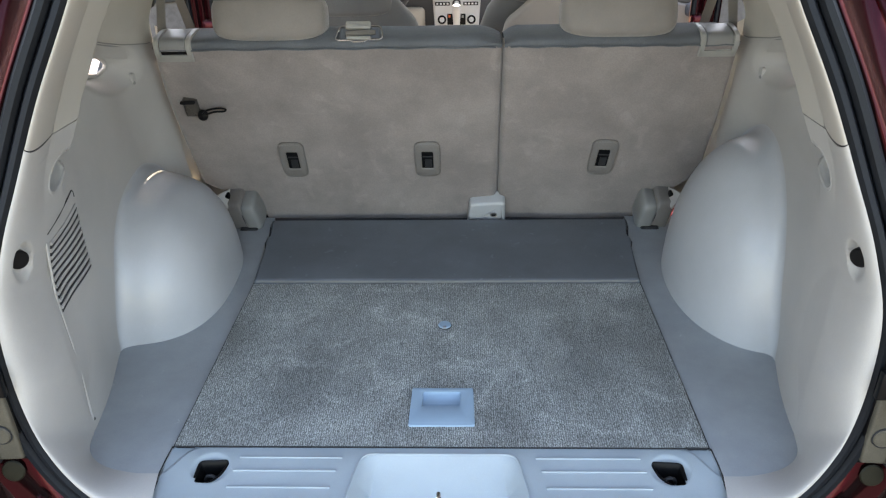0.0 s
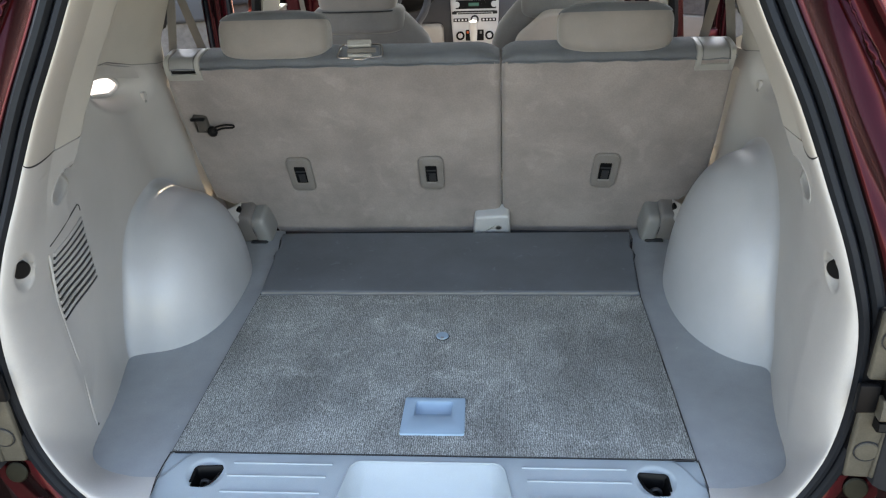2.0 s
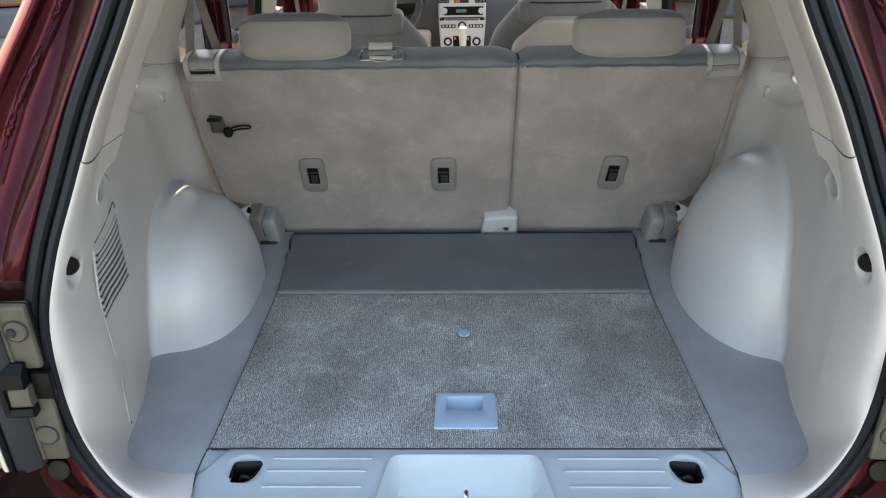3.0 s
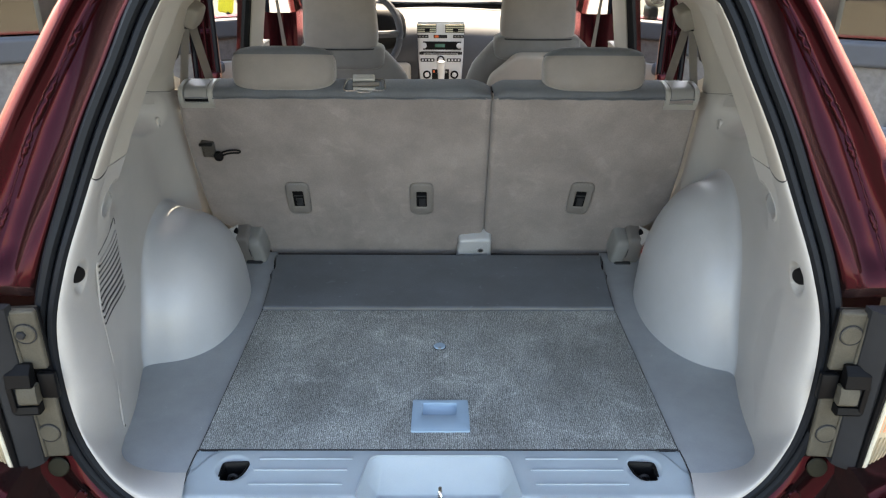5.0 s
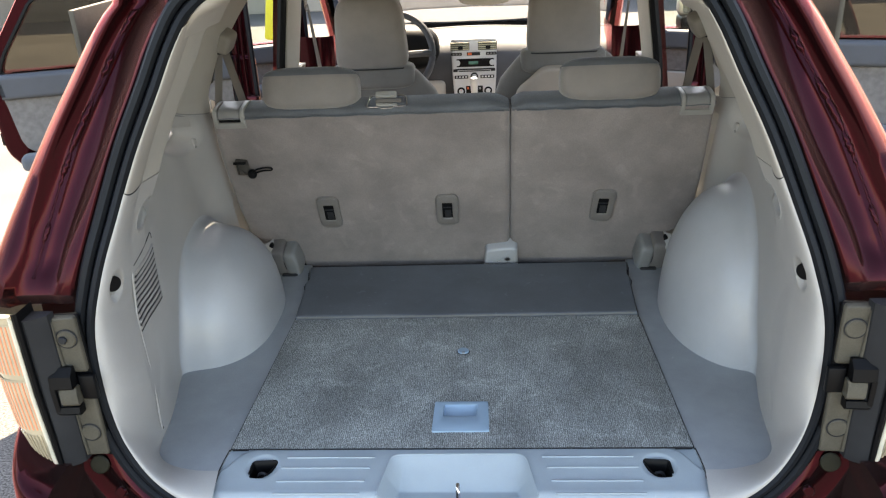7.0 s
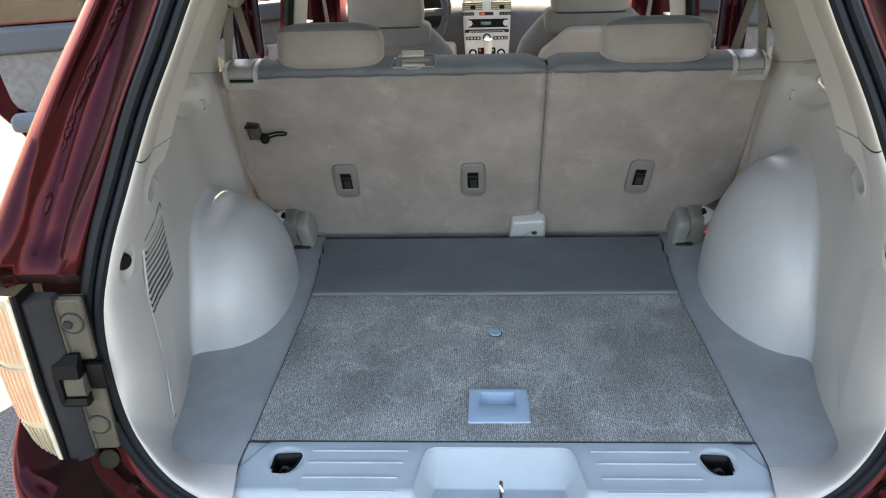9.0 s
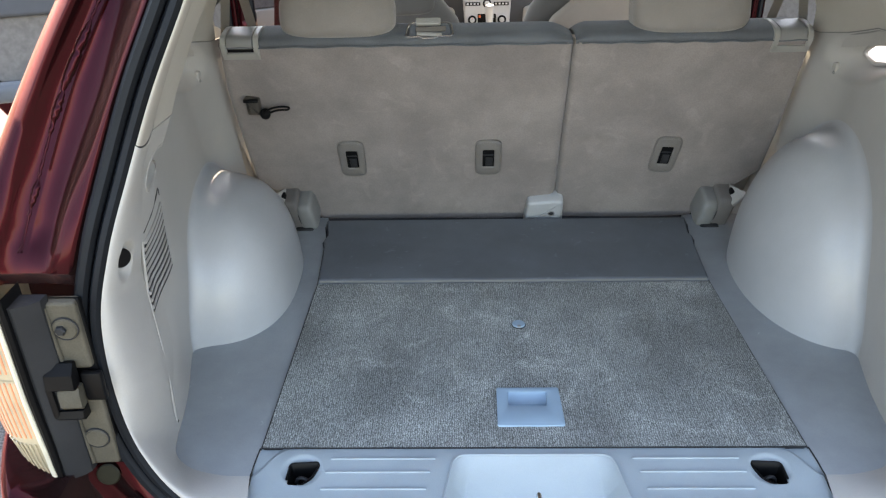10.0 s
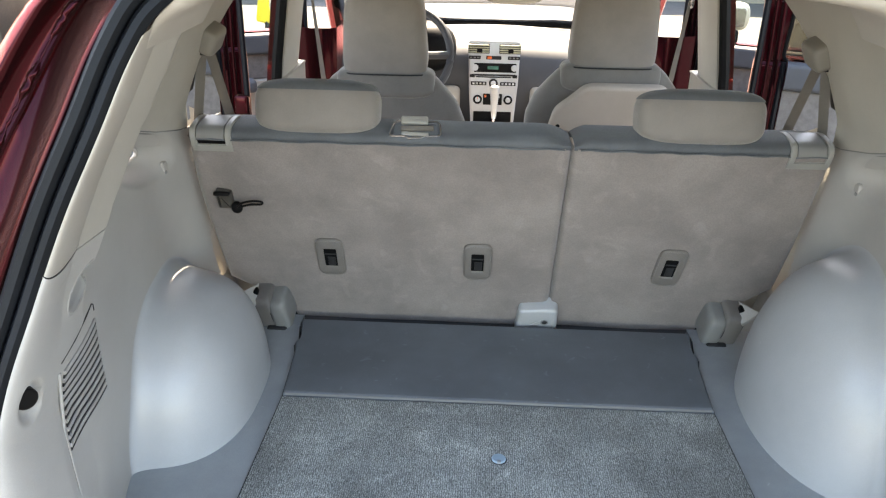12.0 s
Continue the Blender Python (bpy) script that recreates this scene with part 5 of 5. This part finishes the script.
for S in (-1, 1):
    lab = "grey cloth front seat" + (" with a beige hard back panel" if S > 0 else " with a slate velour back")
    fs = thing("front_seat", (S * 0.37, 1.8, 0.38), lab, "front seat", "front seats")
    up = 0.050 if S > 0 else 0.011                  # the seats are set to different heights
    rows = []
    for i in range(29):
        z = 0.60 + 0.605 * i / 28
        hw = lerp(z, [0.60, 0.90, 1.03, 1.10, 1.15, 1.185, 1.205], [0.265, 0.275, 0.270, 0.245, 0.205, 0.175, 0.15])
        d = lerp(z, [0.60, 0.9, 1.15, 1.205], [0.09, 0.085, 0.065, 0.045])
        yc = 1.865 - 0.26 * (z - 0.75) + 0.0
        row = []
        for k in range(40):
            a = 2 * math.pi * k / 40
            c, s = math.cos(a), math.sin(a)
            row.append((0.372 + hw * math.copysign(abs(c) ** 0.6, c), yc + d * math.copysign(abs(s) ** 0.75, s), z + up))
        rows.append(row)
    part("backrest", loft(rows, ring=True, caps=True), SEATBACK, fs, S=S, angle=60)
    part("headrest", taper(blob((0.366, 1.735, 1.325 + up), (0.134, 0.062, 0.150), 5.0, 56, 32, Matrix.Rotation(0.12, 3, "X")), 0.366, 1.325 + up, -0.5), CLOTH, fs, "tall warm grey headrest", S=S, angle=60)
    part("neck", blob((0.366, 1.743, 1.172 + up), (0.163, 0.058, 0.050), 4.5, 48, 16), SEATBACK, fs, "grey collar under the headrest", S=S, angle=60)
    part("neck_seam", tube([(0.366 + 0.140 * math.copysign(abs(math.cos(a)) ** 0.5, math.cos(a)), 1.742 + 0.060 * math.copysign(abs(math.sin(a)) ** 0.5, math.sin(a)), 1.205 + up) for a in [2 * math.pi * k / 40 for k in range(40)]], 0.0028, 6, closed=True), DARK, fs, "dark gap under the headrest", S=S)
    part("cushion", blob((0.37, 2.08, 0.60), (0.27, 0.29, 0.10), 3.5, 40, 16), VELOUR, fs, S=S, angle=60)
    part("base", rbox((0.37, 2.06, 0.45), (0.42, 0.46, 0.14), 0.03, 2), DARK, fs, S=S)
    if S > 0:
        m = facing((0.385, 1.698, 1.005), (0, -1, -0.26))
        part("back_panel", plate(rounded([(-0.225, -0.28), (0.225, -0.28), (0.225, 0.10), (0.15, 0.205), (-0.10, 0.205), (-0.155, 0.150), (-0.195, 0.115), (-0.22, 0.0)], 0.025, 6), m, 0.03, 0.012), SHELL, fs, "beige hard seat back panel")
        part("panel_plug", disc(m @ Vector((-0.18, 0.06, 0.0)), 0.007, 0.003, m.to_3x3(), 16), BLACK, fs)

# ---- dashboard ----
dash = thing("dashboard", (0, 2.9, 0.5), "slate grey dashboard with a silver centre console", "dashboard")
prof = [(2.84, 0.50), (2.80, 0.70), (2.74, 0.86), (2.735, 0.98), (2.76, 1.07), (2.82, 1.13), (3.04, 1.162), (3.05, 1.172), (3.20, 1.155)]
part("body", loft([[(x, y + 0.05 * abs(x) ** 2, z + 0.012 * math.cos(x * 5) - 0.012) for y, z in prof] for x in [-0.74 + 1.48 * i / 30 for i in range(31)]]), DASH, dash, angle=50)
part("knee_panel", rbox((-0.42, 2.725, 0.80), (0.56, 0.05, 0.30), 0.03, 3), BEIGE, dash, "beige lower dash panel")
part("glovebox", rbox((0.44, 2.735, 0.82), (0.52, 0.05, 0.26), 0.03, 3), BEIGE, dash, "beige glovebox lid")
part("hood", blob((-0.365, 2.70, 1.125), (0.205, 0.12, 0.115), 2.6, 32, 14), BLACK, dash, "black instrument hood")
sm = facing((0.010, 2.700, 0.970), (0, -1, 0.16))
stack = part("centre_fascia", plate(rounded([(-0.118, 0.19), (0.118, 0.19), (0.112, 0.0), (0.098, -0.19), (-0.098, -0.19), (-0.112, 0.0)], 0.02, 5), sm, 0.06, 0.010), SILVER, dash, "silver console with radio and climate controls")


def on_stack(name, x, v, w, h, material, label="", r=0.003, d=0.004):
    return part(name, plate(rounded([(x - w / 2, v - h / 2), (x + w / 2, v - h / 2), (x + w / 2, v + h / 2), (x - w / 2, v + h / 2)], r), sm @ pose(0, 0, d), 0.012, 0.0015), material, stack, label)


for s in (-1, 1):
    on_stack("air_vent", s * 0.070, 0.151, 0.096, 0.042, DARK, "dark air vent")
    for k in range(4):
        on_stack("vent_slat", s * 0.070, 0.136 + 0.0098 * k, 0.092, 0.0062, SUNLIT_VENT, "vent slat with sunlight put into its pale yellow-green colour", d=0.009, r=0.001)
    on_stack("vent_tab", s * 0.070 + 0.003, 0.142, 0.024, 0.016, BLACK, d=0.012)
    on_stack("button_panel", s * 0.088, 0.112, 0.054, 0.015, DARK)
    for k in range(3):
        on_stack("button", s * 0.088 - 0.016 + 0.016 * k, 0.112, 0.010, 0.006, GREY, d=0.006, r=0.001)
    on_stack("climate_panel", s * 0.066, -0.002, 0.070, 0.016, DARK)
    for k in range(4):
        on_stack("button", s * 0.066 - 0.024 + 0.016 * k, -0.002, 0.009, 0.008, WHITE, d=0.006, r=0.001)
    c = sm @ Vector((s * 0.069, -0.073, 0.004))
    part("dial_ring", disc(c, 0.0235, 0.006, sm.to_3x3()), SILVER, stack)
    part("dial_face", disc(c, 0.0205, 0.009, sm.to_3x3()), BLACK, stack)
    part("dial_knob", disc(c, 0.0115, 0.018, sm.to_3x3()), SILVER, stack)
    part("dial_mark", rbox(sm @ Vector((s * 0.069, -0.066, 0.0235)), (0.002, 0.002, 0.009), 0.0004, 1), ORANGE if s < 0 else WHITE, stack)
on_stack("hazard_panel", -0.002, 0.112, 0.068, 0.016, DARK)
on_stack("hazard_button", -0.021, 0.112, 0.020, 0.012, ORANGE, "orange hazard button", d=0.007)
radio = on_stack("radio", 0.006, 0.068, 0.190, 0.040, BLACK, "black radio face")
on_stack("display", -0.004, 0.068, 0.050, 0.016, mat("green_display", (0.03, 0.13, 0.08), 0.2), "dim green radio display", d=0.0065)
on_stack("radio_strip", 0.0, 0.036, 0.196, 0.007, DARK)
on_stack("radio_strip", 0.0, 0.027, 0.160, 0.005, DARK)
for s in (-1, 1):
    part("radio_knob", disc(sm @ Vector((0.004 + s * 0.088, 0.068, 0.003)), 0.014, 0.014, sm.to_3x3()), SILVER, stack)
    on_stack("radio_button", 0.0 + s * 0.096, 0.031, 0.022, 0.014, DARK)
part("centre_knob", disc(sm @ Vector((0.0, 0.0, 0.002)), 0.020, 0.016, sm.to_3x3()), DARK, stack, "dark round knob")
part("centre_knob_cap", disc(sm @ Vector((0.0, 0.0, 0.018)), 0.012, 0.003, sm.to_3x3()), SILVER, stack)
on_stack("switch_panel", -0.001, -0.072, 0.086, 0.050, BLACK)
on_stack("switch_lamp", -0.034, -0.058, 0.010, 0.012, ORANGE, d=0.007, r=0.001)
on_stack("switch_lamp", 0.028, -0.060, 0.010, 0.012, GREY, d=0.007, r=0.001)
on_stack("pocket", 0.0, -0.150, 0.172, 0.046, BLACK, "black storage pocket")
tun = thing("centre_console", (0, 2.2, 0.4), "grey console between the front seats with a silver gear lever", "centre console")
part("tunnel", rbox((0.0, 2.20, 0.60), (0.22, 1.0, 0.40), 0.03, 3), DASH, tun)
part("shift_plate", rbox((0.012, 2.46, 0.806), (0.13, 0.22, 0.02), 0.008, 3, Matrix.Rotation(0.12, 3, "X")), SILVER, tun, "silver gear selector plate")
part("shift_rod", tube([(0.012, 2.46, 0.80), (0.012, 2.45, 0.90)], 0.007, 10), CHROME, tun)
part("shift_knob", loft([[(0.012 + r * math.cos(a), 2.448 - 0.1 * (z - 0.88) + r * 0.9 * math.sin(a), z) for a in [2 * math.pi * k / 16 for k in range(16)]] for z, r in ((0.875, 0.008), (0.89, 0.011), (0.94, 0.015), (0.98, 0.018), (1.005, 0.020), (1.016, 0.017), (1.021, 0.006))], ring=True, caps=True), SILVER, tun, "silver gear knob")
wheel = thing("steering_wheel", (-0.365, 2.45, 1.1), "dark grey steering wheel before a black instrument hood", "steering wheel")
wm = facing((-0.365, 2.36, 1.155), (0, -1, 0.45))
part("rim", tube([wm @ Vector((0.19 * math.cos(a), 0.19 * math.sin(a), 0)) for a in [2 * math.pi * k / 48 for k in range(48)]], 0.016, 10, closed=True), DASH, wheel)
part("hub", blob(wm @ Vector((0, 0, -0.02)), (0.075, 0.045, 0.065), 2.6, 28, 14), DASH, wheel)
for a in (0, math.pi, -math.pi / 2):
    part("spoke", tube([wm @ Vector((0.05 * math.cos(a), 0.05 * math.sin(a), -0.02)), wm @ Vector((0.185 * math.cos(a), 0.185 * math.sin(a), 0))], 0.016, 8), DASH, wheel, "dark grey spoke")
part("column", tube([wm @ Vector((0, 0, -0.03)), wm @ Vector((0, 0, -0.40))], 0.045, 12), DASH, wheel)
mir = thing("rear_view_mirror", (0.07, 2.55, 1.33), "rear-view mirror in a beige rounded housing", "mirror")
part("housing", blob((0.072, 2.50, 1.378), (0.125, 0.030, 0.036), 2.6, 32, 14), BEIGE, mir)
part("arm", tube([(0.072, 2.52, 1.40), (0.05, 2.47, 1.53)], 0.012, 8), DARK, mir)


# ---- doors, all standing open ----
def car_door(S, hinge, degrees, pane_glass, tail, name, label):
    """A side door turned outwards on its front edge; tail: its rear edge, from the sill to the belt."""
    a = radians(degrees)
    n = Vector((-math.cos(a), -math.sin(a), 0))
    m = facing((hinge[0], hinge[1], 0), n)
    door = thing(name, (S * (hinge[0] + 0.4 * math.sin(a)), hinge[1] - 0.4 * math.cos(a), 0.4), label, "car door", "car doors")
    belt = tail[-1][1]
    out = [(0.0, 0.40)] + tail + [(0.0, belt)]
    outer = rounded(out, 0.03, 5)
    part("shell", plate(outer, m, 0.13, 0.018), PAINT, door, S=S, angle=50)
    L = tail[-1][0]
    fo = rounded([(0.0, belt - 0.01), (L, belt - 0.01), (L - 0.03, belt + 0.065), (L - 0.20, 1.575), (0.10, 1.60), (0.03, 1.55)], 0.03, 5)
    fi = rounded([(0.095, belt), (L - 0.055, belt), (L - 0.085, belt + 0.065), (L - 0.225, 1.525), (0.155, 1.55), (0.11, 1.52)], 0.03, 5)
    part("window_frame", ringplate(fo, fi, m @ pose(0, 0, -0.03), 0.03, 0.012), PAINT, door, S=S)
    part("frame_trim", ringplate([Vector(p) * 1.0 for p in inset([Vector(q) for q in fi], -0.012)], fi, m @ pose(0, 0, -0.012), 0.01, 0.004), BLACK, door, "black glass run", S=S)
    pane = part("window_pane", plate(inset([Vector(q) for q in fi], -0.004), m @ pose(0, 0, -0.035), 0.004, 0.001), pane_glass, door, "window glass", S=S)
    pane.visible_shadow = pane_glass is TINTED
    part("edge_seal", tube([m @ Vector((0.012, z, 0.012)) for z in (0.5, 0.9, belt, 1.5)], 0.010, 8), RUBBER, door, S=S)
    for x_, r_ in ((0.018, 0.011), (0.046, 0.006), (0.070, 0.009)):
        part("edge_fold", tube([m @ Vector((x_ - 0.03 * max(0.0, z - 1.25), z, 0.003)) for z in (0.46, 0.7, 0.95, 1.15, 1.27, 1.4, 1.56)], r_, 10), PAINT, door, "folded painted door edge", S=S)
    part("card_seal", tube([m @ Vector((0.094, z, 0.010)) for z in (0.5, 0.9, belt)], 0.009, 8), RUBBER, door, "black seal beside the door card", S=S)
    for z in (0.66, 1.06):
        part("hinge", rbox(m @ Vector((0.030, z, 0.016)), (0.05, 0.03, 0.085), 0.008, 2), PAINT, door, "painted door hinge", S=S)
    # trim card: everything inside the painted edge

    def band(z0, z1):
        """The card's outline between two heights."""
        def edge(z):
            zs = [q[1] + 0.03 for q in tail[:-1]] + [belt + 0.01]
            xs_ = [q[0] - (0.12 if q[1] < 0.90 else 0.07) for q in tail[:-1]] + [L - 0.04]
            return lerp(z, zs, xs_)
        k = 8
        return [Vector((0.105, z0))] + [Vector((edge(z0 + (z1 - z0) * i / k), z0 + (z1 - z0) * i / k)) for i in range(k + 1)] + [Vector((0.105, z1))]

    part("belt_rail", plate(band(belt - 0.087, belt + 0.003), m @ pose(0, 0, 0.045), 0.045, 0.014), DASH, door, "slate belt rail", S=S)
    part("cloth_insert", plate(band(0.955, belt - 0.089), m @ pose(0, 0, 0.020), 0.022, 0.006), DOORCLOTH, door, "quilted grey cloth insert", S=S)
    part("lower_card", plate(band(0.50, 0.953), m @ pose(0, 0, 0.032), 0.034, 0.008), BEIGE, door, "beige lower door card", S=S)
    part("armrest", rbox(m @ Vector((0.50 * L + 0.10, 0.938, 0.062)), (0.66 * L, 0.08, 0.062), 0.022, 4, m.to_3x3() @ Matrix.Rotation(math.pi / 2, 3, "X")), VELOUR, door, "padded armrest", S=S)
    part("door_catch", rbox(m @ Vector((L - 0.012, 1.02, -0.02)), (0.02, 0.03, 0.05), 0.004, 2), BLACK, door, S=S)
    return door


ARCH = [(0.62, 0.40), (0.74, 0.50), (0.80, 0.60), (0.845, 0.70), (0.885, 0.80), (0.93, 0.88), (0.99, 0.96), (1.0, 1.02), (1.0, 1.265)]
STRAIGHT = [(0.92, 0.40), (0.97, 0.46), (1.0, 0.70), (1.02, 1.0), (1.02, 1.155)]
for S in (-1, 1):
    car_door(S, (0.86, 1.85), 72, TINTED, ARCH, "rear_door", "open maroon rear door with grey cloth and beige lining")
    car_door(S, (0.86, 2.86), 62, GLASS, STRAIGHT, "front_door", "open maroon front door with grey cloth and beige lining")
    wing = thing("side_mirror", (S * 1.08, 2.88, 1.16), "pale door mirror on the front door", "door mirror", "door mirrors")
    mx = 1.110 if S > 0 else 0.985
    part("housing", blob((mx, 2.905, 1.262), (0.056, 0.045, 0.062), 3.0, 32, 16), BEIGE, wing, S=S)
    part("mirror_glass", plate(rounded([(-0.032, -0.042), (0.032, -0.042), (0.032, 0.042), (-0.032, 0.042)], 0.016), facing((mx - 0.004, 2.857, 1.262), (-0.1, -1, 0.05)), 0.012, 0.002), CHROME, wing, S=S)
    part("foot", rbox((mx - 0.025, 2.88, 1.180), (0.05, 0.12, 0.06), 0.012, 3), BLACK, wing, S=S)

# ---- wheels ----
for S in (-1, 1):
    for y in (0.68, 3.54):
        prof = [(-0.10, 0.23), (-0.112, 0.28), (-0.105, 0.325), (-0.085, 0.343), (0.085, 0.343), (0.105, 0.325), (0.112, 0.28), (0.10, 0.23)]
        tyre = part("wheel", loft([[(0.79 + a, y + r * math.cos(t), 0.343 + r * math.sin(t)) for a, r in prof] for t in [2 * math.pi * k / 48 for k in range(48)]], loop=True), TYRE, body, "black road tyre", S=S)
        part("rim", disc((0.80, y, 0.343), 0.235, 0.06, Matrix.Rotation(math.pi / 2, 3, "Y"), 40, 0.01), ALLOY, tyre, "alloy rim", S=S)

post = thing("marker_post", (-1.93, 6.2, 0.0), "yellow plastic marker post on a dark foot", "marker post")
part("head", rbox((-1.93, 6.2, 0.86), (0.14, 0.05, 0.40), 0.03, 3, Matrix.Rotation(0.16, 3, 'Y')), YELLOW, post)
part("stem", tube([(-1.93, 6.2, 0.05), (-1.93, 6.2, 0.72)], 0.025, 10), DARK, post)
part("foot", disc((-1.93, 6.2, 0.0), 0.16, 0.06), DARK, post)
